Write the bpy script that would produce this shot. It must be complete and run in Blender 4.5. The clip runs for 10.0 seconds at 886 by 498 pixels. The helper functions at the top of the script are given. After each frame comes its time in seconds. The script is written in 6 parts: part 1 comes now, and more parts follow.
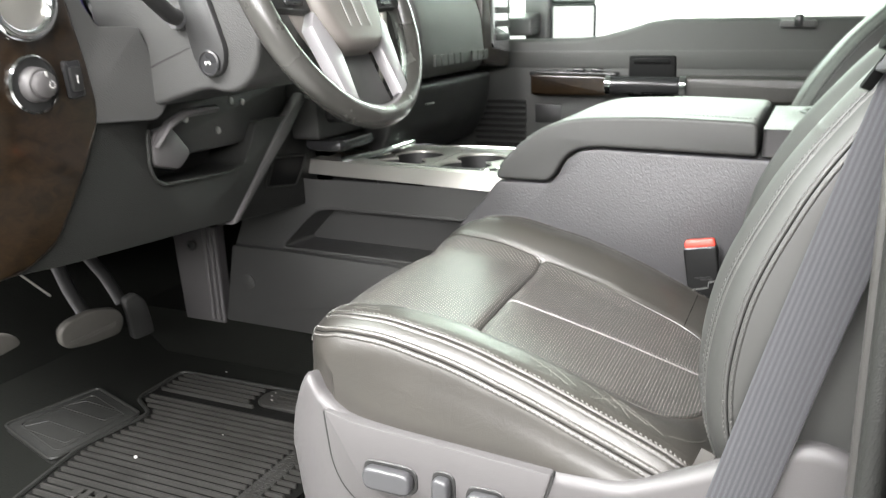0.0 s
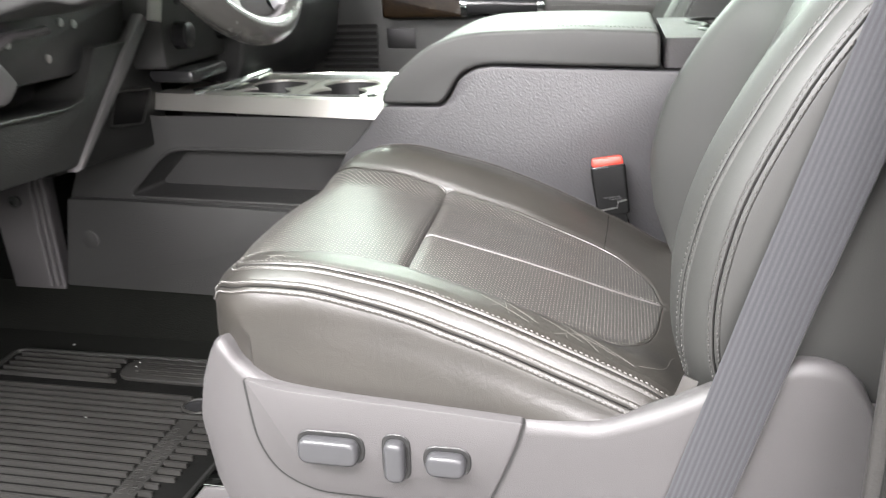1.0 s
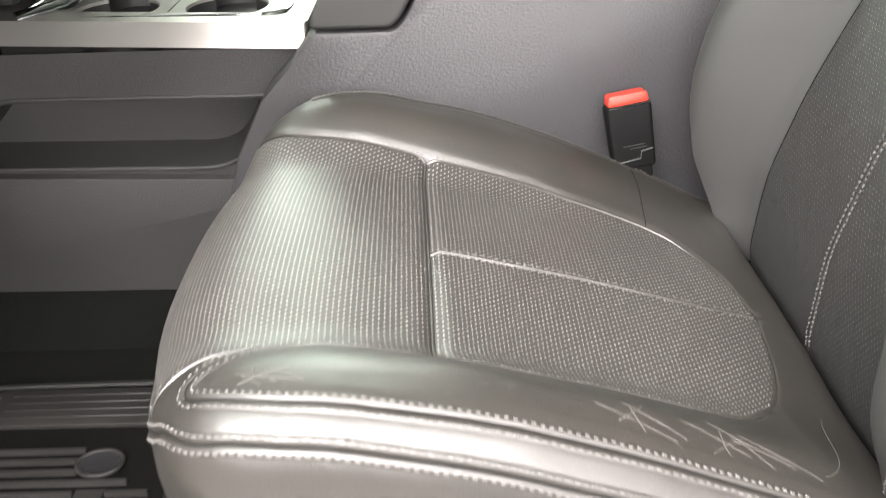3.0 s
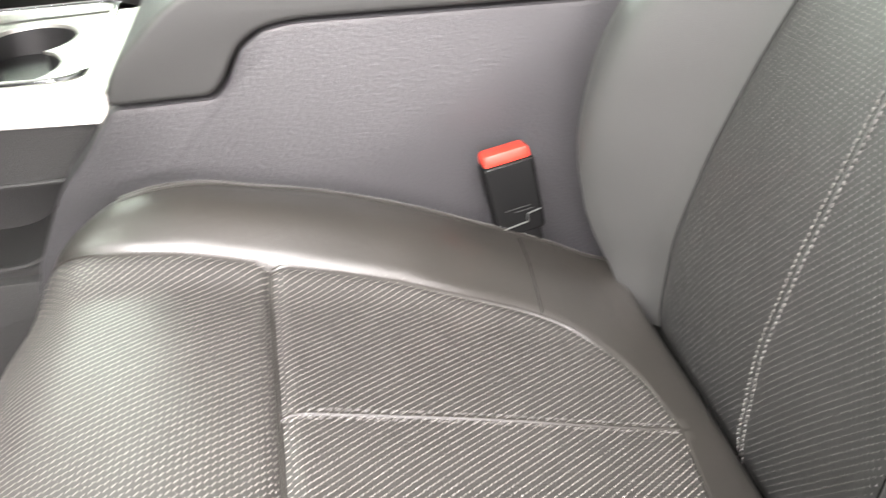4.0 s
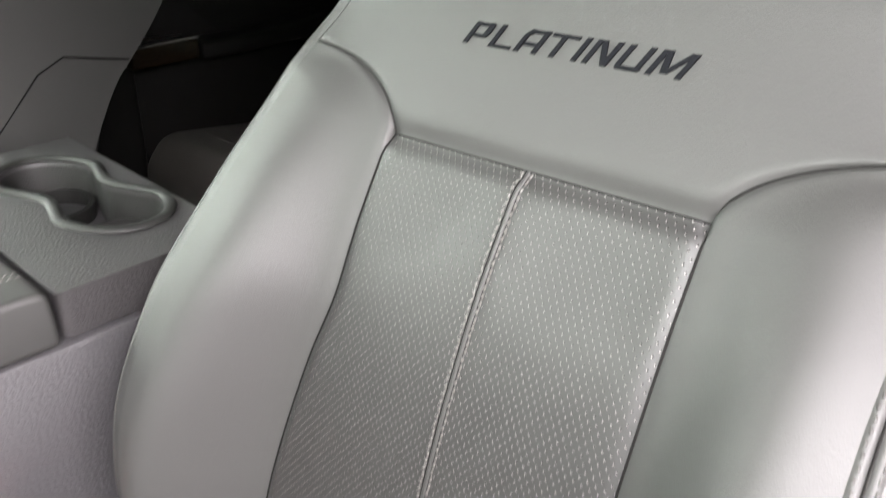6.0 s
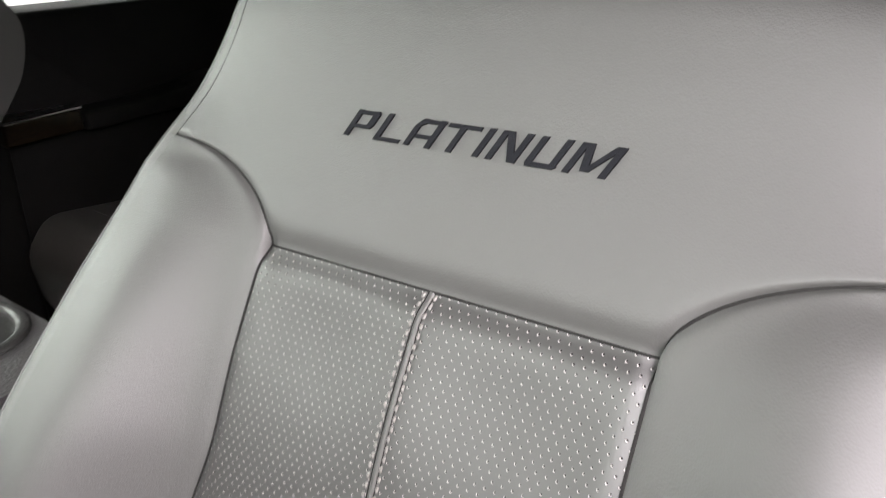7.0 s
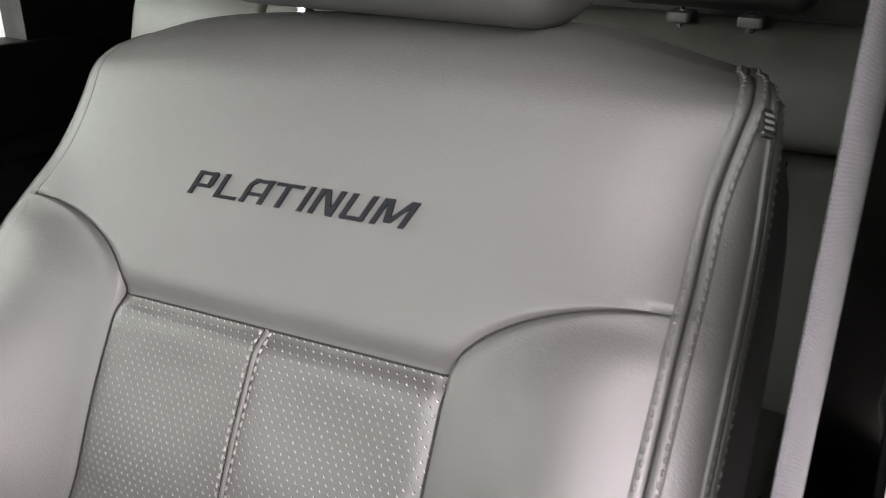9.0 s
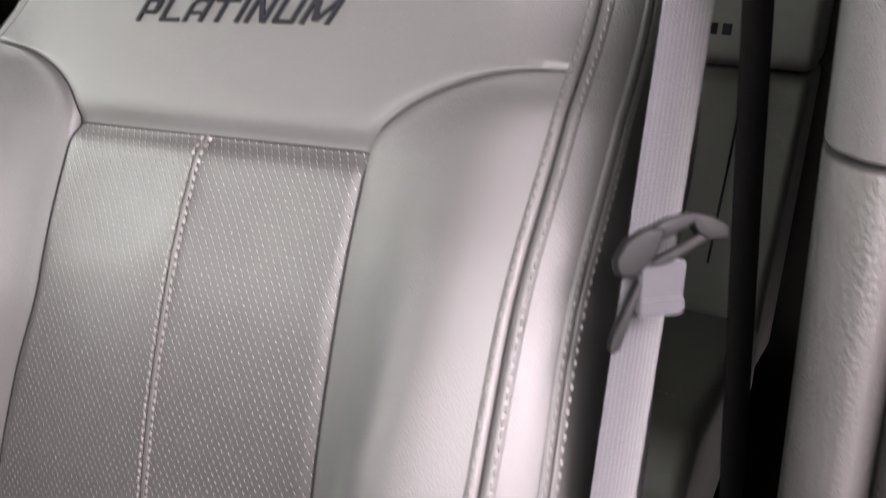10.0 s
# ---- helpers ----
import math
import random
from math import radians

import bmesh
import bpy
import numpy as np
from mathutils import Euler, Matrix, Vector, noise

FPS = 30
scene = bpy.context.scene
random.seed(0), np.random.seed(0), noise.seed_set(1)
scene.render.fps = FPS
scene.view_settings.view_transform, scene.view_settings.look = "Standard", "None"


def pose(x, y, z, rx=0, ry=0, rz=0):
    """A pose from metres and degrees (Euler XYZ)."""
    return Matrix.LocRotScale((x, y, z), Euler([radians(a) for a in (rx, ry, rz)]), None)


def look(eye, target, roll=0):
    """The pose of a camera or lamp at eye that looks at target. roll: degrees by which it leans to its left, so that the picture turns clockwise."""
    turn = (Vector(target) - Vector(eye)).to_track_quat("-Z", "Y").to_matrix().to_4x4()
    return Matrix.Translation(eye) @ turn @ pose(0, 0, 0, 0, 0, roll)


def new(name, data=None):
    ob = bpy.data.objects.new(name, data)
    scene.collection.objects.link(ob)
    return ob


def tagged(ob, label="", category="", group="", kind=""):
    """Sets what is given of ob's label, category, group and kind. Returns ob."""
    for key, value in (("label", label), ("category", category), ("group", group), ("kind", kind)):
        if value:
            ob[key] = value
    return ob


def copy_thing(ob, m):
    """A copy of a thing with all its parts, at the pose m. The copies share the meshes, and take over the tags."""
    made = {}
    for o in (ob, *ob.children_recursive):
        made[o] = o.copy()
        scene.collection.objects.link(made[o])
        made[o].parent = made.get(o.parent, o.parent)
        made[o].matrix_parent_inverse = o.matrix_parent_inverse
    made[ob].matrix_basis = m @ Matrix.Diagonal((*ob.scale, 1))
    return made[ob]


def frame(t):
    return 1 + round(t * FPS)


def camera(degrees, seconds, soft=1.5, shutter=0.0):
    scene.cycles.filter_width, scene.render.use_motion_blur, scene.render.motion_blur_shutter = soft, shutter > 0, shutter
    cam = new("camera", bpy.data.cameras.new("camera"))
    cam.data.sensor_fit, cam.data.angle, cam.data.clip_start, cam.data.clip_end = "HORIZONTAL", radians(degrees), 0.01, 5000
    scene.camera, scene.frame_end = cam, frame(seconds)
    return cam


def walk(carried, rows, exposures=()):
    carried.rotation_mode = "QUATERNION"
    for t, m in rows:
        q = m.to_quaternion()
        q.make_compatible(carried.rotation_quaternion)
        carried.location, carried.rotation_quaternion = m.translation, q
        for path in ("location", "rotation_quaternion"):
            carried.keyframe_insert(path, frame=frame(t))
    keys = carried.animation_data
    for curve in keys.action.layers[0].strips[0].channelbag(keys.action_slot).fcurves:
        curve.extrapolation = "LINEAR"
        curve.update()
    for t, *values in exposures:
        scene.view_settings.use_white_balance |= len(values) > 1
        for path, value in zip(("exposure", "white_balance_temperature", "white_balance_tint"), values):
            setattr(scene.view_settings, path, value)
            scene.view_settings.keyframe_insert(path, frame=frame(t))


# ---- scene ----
cam = camera(56.5, 10.0, soft=1.0, shutter=0.5)
PATH = [
    (0, (0.026, 0.054, 0.706), (-0.778, 1.802, 0.159), -1.5),
    (0.5, (-0.06, 0.071, 0.686), (-0.665, 1.87, 0.055), -1.7),
    (1, (-0.123, 0.123, 0.666), (-0.505, 1.959, -0.031), -1.6),
    (1.5, (-0.189, 0.195, 0.637), (-0.439, 2.014, -0.155), -1.3),
    (2, (-0.253, 0.283, 0.633), (-0.406, 2.063, -0.266), -1.2),
    (2.2, (-0.277, 0.316, 0.64), (-0.398, 2.08, -0.296), -1.3),
    (3.3, (-0.326, 0.52, 0.707), (-0.287, 2.216, -0.353), -2.7),
    (3.5, (-0.314, 0.562, 0.712), (-0.233, 2.246, -0.364), -3.5),
    (4, (-0.284, 0.649, 0.72), (-0.046, 2.292, -0.395), -3.2),
    (4.5, (-0.281, 0.724, 0.751), (0.401, 2.197, -0.417), -0.7),
    (5, (-0.281, 0.745, 0.813), (0.714, 2.055, -0.323), 1.0),
    (5.5, (-0.274, 0.761, 0.847), (0.919, 1.961, -0.219), 1.9),
    (6, (-0.253, 0.784, 0.87), (1.06, 1.962, -0.073), 1.6),
    (6.2, (-0.229, 0.793, 0.863), (1.11, 1.976, -0.035), 1.2),
    (7.3, (-0.153, 0.852, 0.876), (1.332, 1.881, 0.018), -0.4),
    (7.5, (-0.152, 0.857, 0.878), (1.345, 1.859, 0.01), -0.3),
    (8, (-0.15, 0.839, 0.888), (1.385, 1.8, 0.041), 0.2),
    (8.5, (-0.165, 0.794, 0.911), (1.401, 1.717, 0.077), 0.2),
    (9, (-0.186, 0.77, 0.908), (1.418, 1.656, 0.107), 0.8),
    (9.5, (-0.22, 0.737, 0.868), (1.405, 1.593, 0.074), 0.6),
    (10, (-0.231, 0.696, 0.815), (1.372, 1.582, 0.012), 0.0),
]
EXPOSURES = [(0, 0.0, 6520, 1), (0.6, 0.10, 6500, 3), (2.0, -0.15, 6580, 6), (3.5, 0.18, 6740, 6), (4.0, 0.35, 6680, 7), (5.0, 0.18, 6620, 10), (6.0, 0.18, 6600, 11), (7.5, 0.0, 6650, 16), (9.0, -0.04, 6700, 18), (10.0, 0.14, 6700, 23)]
walk(cam, [(t, look(eye, target, roll)) for t, eye, target, roll in PATH], EXPOSURES)

# ---- world and lights ----
world = bpy.data.worlds.new("hall_air")
scene.world = world
world.use_nodes = True
world.node_tree.nodes["Background"].inputs[0].default_value = (0.93, 0.97, 1.0, 1)
world.node_tree.nodes["Background"].inputs[1].default_value = 0.03
scene.view_settings.exposure = 0.0


def area_lamp(name, eye, target, sx, sy, watts, colour=(1, 1, 1)):
    data = bpy.data.lights.new(name, "AREA")
    data.shape, data.size, data.size_y, data.energy, data.color = "RECTANGLE", sx, sy, watts, colour
    ob = new(name, data)
    ob.matrix_world = look(eye, target)
    return ob


# Unseen lamps added to stand in for the hall's light: three rows outside the open driver's door, two ahead of the
# windscreen, two on the far side.
area_lamp("stand_in_lamp", (-1.3, -0.55, 2.0), (0.0, 0.95, 0.45), 2.0, 0.7, 265, (1.0, 0.94, 0.985))
area_lamp("stand_in_lamp", (0.1, -0.9, 2.6), (-0.2, 1.1, 0.3), 3.0, 0.7, 280, (1.0, 0.94, 0.97))
area_lamp("stand_in_lamp", (0.8, -2.6, 1.6), (0.0, 1.0, 0.3), 3.0, 0.5, 290, (1.0, 0.93, 0.975))
area_lamp("stand_in_lamp", (-2.7, 0.9, 2.1), (-0.2, 1.1, 0.5), 2.0, 3.0, 225, (0.90, 1.0, 0.92))
area_lamp("stand_in_lamp", (-0.95, 3.8, 1.52), (-0.4, 1.1, 0.4), 1.5, 1.0, 88, (0.90, 1.0, 0.92))
area_lamp("stand_in_lamp", (-3.0, 1.8, 1.35), (0.1, 1.05, 0.65), 2.4, 0.8, 108, (0.91, 1.0, 0.92))
area_lamp("stand_in_lamp", (-0.3, 4.4, 2.5), (-0.3, 6.9, 0.9), 3.0, 0.6, 260, (1, 1, 1))

# ---- materials ----


def nodes_of(name):
    m = bpy.data.materials.new(name)
    m.use_nodes = True
    nt = m.node_tree
    return m, nt, nt.nodes["Principled BSDF"]


def link(nt, a, b):
    nt.links.new(a, b)


def node(nt, kind, **inputs):
    n = nt.nodes.new(kind)
    for key, value in inputs.items():
        n.inputs[key.replace("_", " ")].default_value = value
    return n


def surface(name, colour, rough=0.5, metal=0.0, grain=0.0, grain_size=900.0, vary=0.15, stain_size=9.0, kind="noise", coat=0.0, rough_vary=0.1, spec=0.5, sheen=0.0, crease=0.0, warm=0.0):
    """A painted, moulded or woven surface: grain as bump, and broad stains in colour and gloss."""
    m, nt, p = nodes_of(name)
    tc = nt.nodes.new("ShaderNodeTexCoord")
    broad = node(nt, "ShaderNodeTexNoise", Scale=stain_size, Detail=5.0, Roughness=0.6)
    link(nt, tc.outputs["Object"], broad.inputs["Vector"])
    mix = nt.nodes.new("ShaderNodeMix")
    mix.data_type = "RGBA"
    mix.inputs[6].default_value = (*[c * (1 - vary) for c in colour], 1)
    mix.inputs[7].default_value = (*[min(1, c * (1 + vary) * w) for c, w in zip(colour, (1 + warm, 1, 1 - warm))], 1)
    link(nt, broad.outputs["Fac"], mix.inputs[0])
    link(nt, mix.outputs[2], p.inputs["Base Color"])
    ramp = nt.nodes.new("ShaderNodeMapRange")
    ramp.inputs[3].default_value, ramp.inputs[4].default_value = max(0.02, rough - rough_vary), min(1, rough + rough_vary)
    link(nt, broad.outputs["Fac"], ramp.inputs[0])
    link(nt, ramp.outputs[0], p.inputs["Roughness"])
    p.inputs["Metallic"].default_value = metal
    p.inputs["Specular IOR Level"].default_value = spec
    p.inputs["Coat Weight"].default_value = coat
    p.inputs["Coat Roughness"].default_value = 0.08
    p.inputs["Sheen Weight"].default_value = sheen
    if grain > 0:
        if kind == "voronoi":
            fine = node(nt, "ShaderNodeTexVoronoi", Scale=grain_size)
            out = fine.outputs["Distance"]
        else:
            fine = node(nt, "ShaderNodeTexNoise", Scale=grain_size, Detail=3.0)
            out = fine.outputs["Fac"]
        link(nt, tc.outputs["Object"], fine.inputs["Vector"])
        bump = node(nt, "ShaderNodeBump", Strength=grain, Distance=0.001)
        link(nt, out, bump.inputs["Height"])
        if crease > 0:  # soft folds and creases of a stretched cover
            fold = node(nt, "ShaderNodeTexNoise", Scale=38.0, Detail=6.0, Roughness=0.62, Distortion=0.8)
            link(nt, tc.outputs["Object"], fold.inputs["Vector"])
            soft = node(nt, "ShaderNodeBump", Strength=crease, Distance=0.004)
            link(nt, fold.outputs["Fac"], soft.inputs["Height"])
            link(nt, soft.outputs[0], bump.inputs["Normal"])
        link(nt, bump.outputs[0], p.inputs["Normal"])
    return m


def perforated(name, colour, rough, backing, rim, hole_mm=0.60, bore_share=0.0, slack=0.22):
    """Leather with staggered pinholes, laid out on the mesh's own UV map in metres."""
    m, nt, p = nodes_of(name)
    uv = nt.nodes.new("ShaderNodeUVMap")
    tc = nt.nodes.new("ShaderNodeTexCoord")

    def dots(shift, aside=0.0):
        mp = nt.nodes.new("ShaderNodeMapping")
        mp.inputs["Location"].default_value = (shift + aside / 5.4, shift - aside / 7.8, 0)
        mp.inputs["Scale"].default_value = (1 / 0.0054, 1 / 0.0078, 1)
        link(nt, uv.outputs[0], mp.inputs["Vector"])
        fr = nt.nodes.new("ShaderNodeVectorMath")
        fr.operation = "FRACTION"
        link(nt, mp.outputs[0], fr.inputs[0])
        sub = nt.nodes.new("ShaderNodeVectorMath")
        sub.operation = "SUBTRACT"
        sub.inputs[1].default_value = (0.5, 0.5, 0)
        link(nt, fr.outputs[0], sub.inputs[0])
        cell = nt.nodes.new("ShaderNodeVectorMath")
        cell.operation = "MULTIPLY"
        cell.inputs[1].default_value = (5.4, 7.8, 0)  # millimetres
        link(nt, sub.outputs[0], cell.inputs[0])
        ln = nt.nodes.new("ShaderNodeVectorMath")
        ln.operation = "LENGTH"
        link(nt, cell.outputs[0], ln.inputs[0])
        return ln.outputs["Value"]

    def nearest(aside=0.0):
        low = nt.nodes.new("ShaderNodeMath")
        low.operation = "MINIMUM"
        link(nt, dots(0.0, aside), low.inputs[0])
        link(nt, dots(0.5, aside), low.inputs[1])
        return low.outputs[0]

    centre = nearest()
    hole = nt.nodes.new("ShaderNodeMapRange")
    hole.interpolation_type = "SMOOTHSTEP"
    for k, v in ((1, hole_mm), (2, hole_mm + 0.18), (3, 0.0), (4, 1.0)):
        hole.inputs[k].default_value = v
    link(nt, centre, hole.inputs[0])
    hole_shade = nt.nodes.new("ShaderNodeMapRange")  # the bore's shade painted dark, beside a painted glint on its pale lip
    for k, v in ((1, hole_mm * bore_share), (2, hole_mm * (bore_share + 0.2)), (3, 0.0), (4, 1.0)):
        hole_shade.inputs[k].default_value = v
    edge = nt.nodes.new("ShaderNodeMix")
    edge.data_type = "RGBA"
    edge.inputs[6].default_value = (*[c * 0.1 for c in colour], 1)
    edge.inputs[7].default_value = (*backing, 1)
    edge.inputs[0].default_value = 1.0
    if bore_share:
        link(nt, nearest(0.22), hole_shade.inputs[0])
        link(nt, hole_shade.outputs[0], edge.inputs[0])
    broad = node(nt, "ShaderNodeTexNoise", Scale=11.0, Detail=5.0)
    link(nt, tc.outputs["Object"], broad.inputs["Vector"])
    mix = nt.nodes.new("ShaderNodeMix")
    mix.data_type = "RGBA"
    mix.inputs[6].default_value = (*[c * 0.85 for c in colour], 1)
    mix.inputs[7].default_value = (*[c * 1.15 for c in colour], 1)
    link(nt, broad.outputs["Fac"], mix.inputs[0])
    dark = nt.nodes.new("ShaderNodeMix")
    dark.data_type = "RGBA"
    link(nt, edge.outputs[2], dark.inputs[6])
    link(nt, hole.outputs[0], dark.inputs[0])
    link(nt, mix.outputs[2], dark.inputs[7])
    link(nt, dark.outputs[2], p.inputs["Base Color"])
    gloss = nt.nodes.new("ShaderNodeMapRange")
    gloss.inputs[3].default_value, gloss.inputs[4].default_value = 0.0, 0.85
    link(nt, hole.outputs[0], gloss.inputs[0])
    link(nt, gloss.outputs[0], p.inputs["Specular IOR Level"])
    p.inputs["Roughness"].default_value = rough
    grain = node(nt, "ShaderNodeTexVoronoi", Scale=1100.0)
    link(nt, tc.outputs["Object"], grain.inputs["Vector"])
    b1 = node(nt, "ShaderNodeBump", Strength=0.06, Distance=0.001)
    link(nt, grain.outputs["Distance"], b1.inputs["Height"])
    fold = node(nt, "ShaderNodeTexNoise", Scale=22.0, Detail=4.0, Roughness=0.55, Distortion=0.6)
    link(nt, tc.outputs["Object"], fold.inputs["Vector"])
    soft = node(nt, "ShaderNodeBump", Strength=slack, Distance=0.006)
    link(nt, fold.outputs["Fac"], soft.inputs["Height"])
    link(nt, soft.outputs[0], b1.inputs["Normal"])
    b2 = node(nt, "ShaderNodeBump", Strength=rim, Distance=0.001)
    link(nt, hole.outputs[0], b2.inputs["Height"])
    link(nt, b1.outputs[0], b2.inputs["Normal"])
    link(nt, b2.outputs[0], p.inputs["Normal"])
    return m


def wood_grain(name):
    m, nt, p = nodes_of(name)
    tc = nt.nodes.new("ShaderNodeTexCoord")
    mp = nt.nodes.new("ShaderNodeMapping")
    mp.inputs["Scale"].default_value = (30, 34, 60)
    link(nt, tc.outputs["Object"], mp.inputs["Vector"])
    n = node(nt, "ShaderNodeTexNoise", Scale=1.0, Detail=8.0, Roughness=0.7, Distortion=1.5)
    link(nt, mp.outputs[0], n.inputs["Vector"])
    ramp = nt.nodes.new("ShaderNodeValToRGB")
    ramp.color_ramp.elements[0].position, ramp.color_ramp.elements[0].color = 0.36, (0.004, 0.0024, 0.0010, 1)
    ramp.color_ramp.elements[1].position, ramp.color_ramp.elements[1].color = 0.76, (0.030, 0.0165, 0.0065, 1)
    link(nt, n.outputs["Fac"], ramp.inputs[0])
    link(nt, ramp.outputs[0], p.inputs["Base Color"])
    p.inputs["Roughness"].default_value = 0.28
    p.inputs["Coat Weight"].default_value, p.inputs["Coat Roughness"].default_value = 0.5, 0.06
    return m


def webbing(name, colour, sheen=0.3, spec=0.2):
    m, nt, p = nodes_of(name)
    uv = nt.nodes.new("ShaderNodeUVMap")
    mp = nt.nodes.new("ShaderNodeMapping")
    mp.inputs["Scale"].default_value = (1, 1, 1)
    link(nt, uv.outputs[0], mp.inputs["Vector"])
    wave = node(nt, "ShaderNodeTexWave", Scale=67.0, Distortion=0.4, Detail=1.0)
    link(nt, mp.outputs[0], wave.inputs["Vector"])
    pick = node(nt, "ShaderNodeTexWave", Scale=190.0, Distortion=3.0, Detail=1.0)
    pick.bands_direction = "Y"
    link(nt, mp.outputs[0], pick.inputs["Vector"])
    fine = node(nt, "ShaderNodeTexNoise", Scale=900.0, Detail=2.0)
    link(nt, mp.outputs[0], fine.inputs["Vector"])
    add = nt.nodes.new("ShaderNodeMath")
    add.operation = "MULTIPLY_ADD"
    link(nt, wave.outputs["Fac"], add.inputs[0])
    link(nt, pick.outputs["Fac"], add.inputs[1])
    link(nt, fine.outputs["Fac"], add.inputs[2])
    bump = node(nt, "ShaderNodeBump", Strength=0.32, Distance=0.0012)
    link(nt, add.outputs[0], bump.inputs["Height"])
    link(nt, bump.outputs[0], p.inputs["Normal"])
    mix = nt.nodes.new("ShaderNodeMix")
    mix.data_type = "RGBA"
    mix.inputs[6].default_value = (*[c * 0.55 for c in colour], 1)
    mix.inputs[7].default_value = (*[c * 1.45 for c in colour], 1)
    speck = nt.nodes.new("ShaderNodeMapRange")
    speck.inputs[1].default_value, speck.inputs[2].default_value = 0.1, 1.5
    link(nt, add.outputs[0], speck.inputs[0])
    link(nt, speck.outputs[0], mix.inputs[0])
    link(nt, mix.outputs[2], p.inputs["Base Color"])
    p.inputs["Roughness"].default_value = 0.8
    p.inputs["Specular IOR Level"].default_value = spec
    p.inputs["Sheen Weight"].default_value = sheen
    return m


LEATHER = surface("black_leather", (0.0245, 0.0236, 0.0218), 0.42, grain=0.10, grain_size=1100, kind="voronoi", vary=0.18, rough_vary=0.09, spec=1.0, crease=0.16, warm=0.12)
WORN = surface("worn_leather_crease", (0.085, 0.08, 0.072), 0.5, grain=0.1, grain_size=1100, kind="voronoi", vary=0.25)
BACK_LEATHER = surface("black_back_leather", (0.0265, 0.0265, 0.0248), 0.61, grain=0.10, grain_size=1000, kind="voronoi", vary=0.15, stain_size=6, rough_vary=0.06, spec=0.8, crease=0.07)
PERF = perforated("perforated_leather", (0.029, 0.0275, 0.025), 0.46, (0.42, 0.40, 0.37), 0.6, 0.62, slack=0.12)
PERF_BACK = perforated("perforated_back_leather", (0.0175, 0.0175, 0.0165), 0.52, (0.30, 0.29, 0.28), 1.0, 0.56, 0.70)
PLASTIC = surface("grey_black_plastic", (0.068, 0.0645, 0.0655), 0.44, grain=0.25, grain_size=1300, kind="voronoi", vary=0.1)
PEBBLE = surface("pebbled_vinyl", (0.050, 0.0485, 0.051), 0.46, grain=0.85, grain_size=310, vary=0.1)
# The console's vinyl darkened, with the rear tray's shade in its colour.
SHADED_PEBBLE = surface("shaded_pebble_vinyl", (0.030, 0.0285, 0.029), 0.48, grain=0.85, grain_size=400, vary=0.12)
PILLAR = surface("grained_pillar_vinyl", (0.031, 0.029, 0.028), 0.45, grain=0.6, grain_size=460, vary=0.1)
DARK = surface("black_plastic", (0.018, 0.018, 0.018), 0.45, grain=0.3, grain_size=700, kind="voronoi", vary=0.15)
SOFT = surface("soft_dash_vinyl", (0.0145, 0.0147, 0.0137), 0.52, grain=0.5, grain_size=600, kind="voronoi", vary=0.12, spec=0.35)
GLOSSY = surface("smooth_black_plastic", (0.02, 0.02, 0.021), 0.25, vary=0.1)
CARPET = surface("black_carpet", (0.0052, 0.0056, 0.0047), 0.95, grain=1.0, grain_size=350, vary=0.4, stain_size=25, spec=0.1)
RUBBER = surface("black_rubber", (0.0036, 0.0036, 0.0033), 0.65, grain=0.6, grain_size=500, vary=0.5, stain_size=14, rough_vary=0.1, spec=0.15)
SILVER = surface("satin_silver_trim", (0.43, 0.42, 0.39), 0.33, metal=0.7, grain=0.05, grain_size=1500, vary=0.04)
SPOKE = surface("grey_satin_metal", (0.36, 0.35, 0.36), 0.4, metal=0.5, vary=0.05)
CHROME = surface("chrome", (0.85, 0.86, 0.88), 0.09, metal=1.0, vary=0.02, rough_vary=0.03)
STEEL = surface("dull_steel", (0.35, 0.35, 0.34), 0.4, metal=1.0, vary=0.2)
BUCKLE = surface("black_buckle_plastic", (0.006, 0.006, 0.006), 0.5, vary=0.2, spec=0.09)
RED = surface("red_plastic", (0.48, 0.035, 0.02), 0.42, vary=0.05)
# Grey of the unseen hall sides and ceiling, set to cut bounced light.
HALLGREY = surface("bounce_cutting_grey", (0.30, 0.30, 0.29), 0.8, grain=0.3, grain_size=40, vary=0.12, stain_size=2)
WHITE = surface("white_paint", (0.82, 0.82, 0.81), 0.7, grain=0.1, grain_size=60, vary=0.03)
CONCRETE = surface("concrete", (0.35, 0.34, 0.33), 0.8, grain=0.4, grain_size=120, vary=0.2, stain_size=3)
HEADLINE = surface("grey_headliner", (0.22, 0.22, 0.21), 0.9, grain=0.4, grain_size=900, vary=0.05)
THREAD = surface("grey_thread", (0.11, 0.106, 0.10), 0.55, vary=0.1)
# Near-black for thin tubes in the seams, painting the shade of the creases.
SEAM_SHADE = surface("painted_seam_shade", (0.009, 0.0088, 0.0084), 0.8, vary=0.1, spec=0.15)
PALE_THREAD = surface("pale_grey_thread", (0.10, 0.097, 0.09), 0.5, vary=0.1)
BACK_THREAD = surface("charcoal_thread", (0.055, 0.053, 0.050), 0.6, vary=0.1)
DARK_THREAD = surface("dark_thread", (0.006, 0.0065, 0.008), 0.85, grain=0.5, grain_size=2500, vary=0.1, spec=0.12)
MARK = surface("pale_print", (0.6, 0.6, 0.58), 0.5, vary=0.02)
WOOD = wood_grain("burl_wood_trim")
BELT = webbing("grey_belt_webbing", (0.038, 0.038, 0.042), 0.2)
GLASS, _nt, _p = nodes_of("window_glass")
_p.inputs["Transmission Weight"].default_value, _p.inputs["Roughness"].default_value, _p.inputs["IOR"].default_value = 1.0, 0.0, 1.02
_p.inputs["Base Color"].default_value = (0.9, 0.95, 0.93, 1)
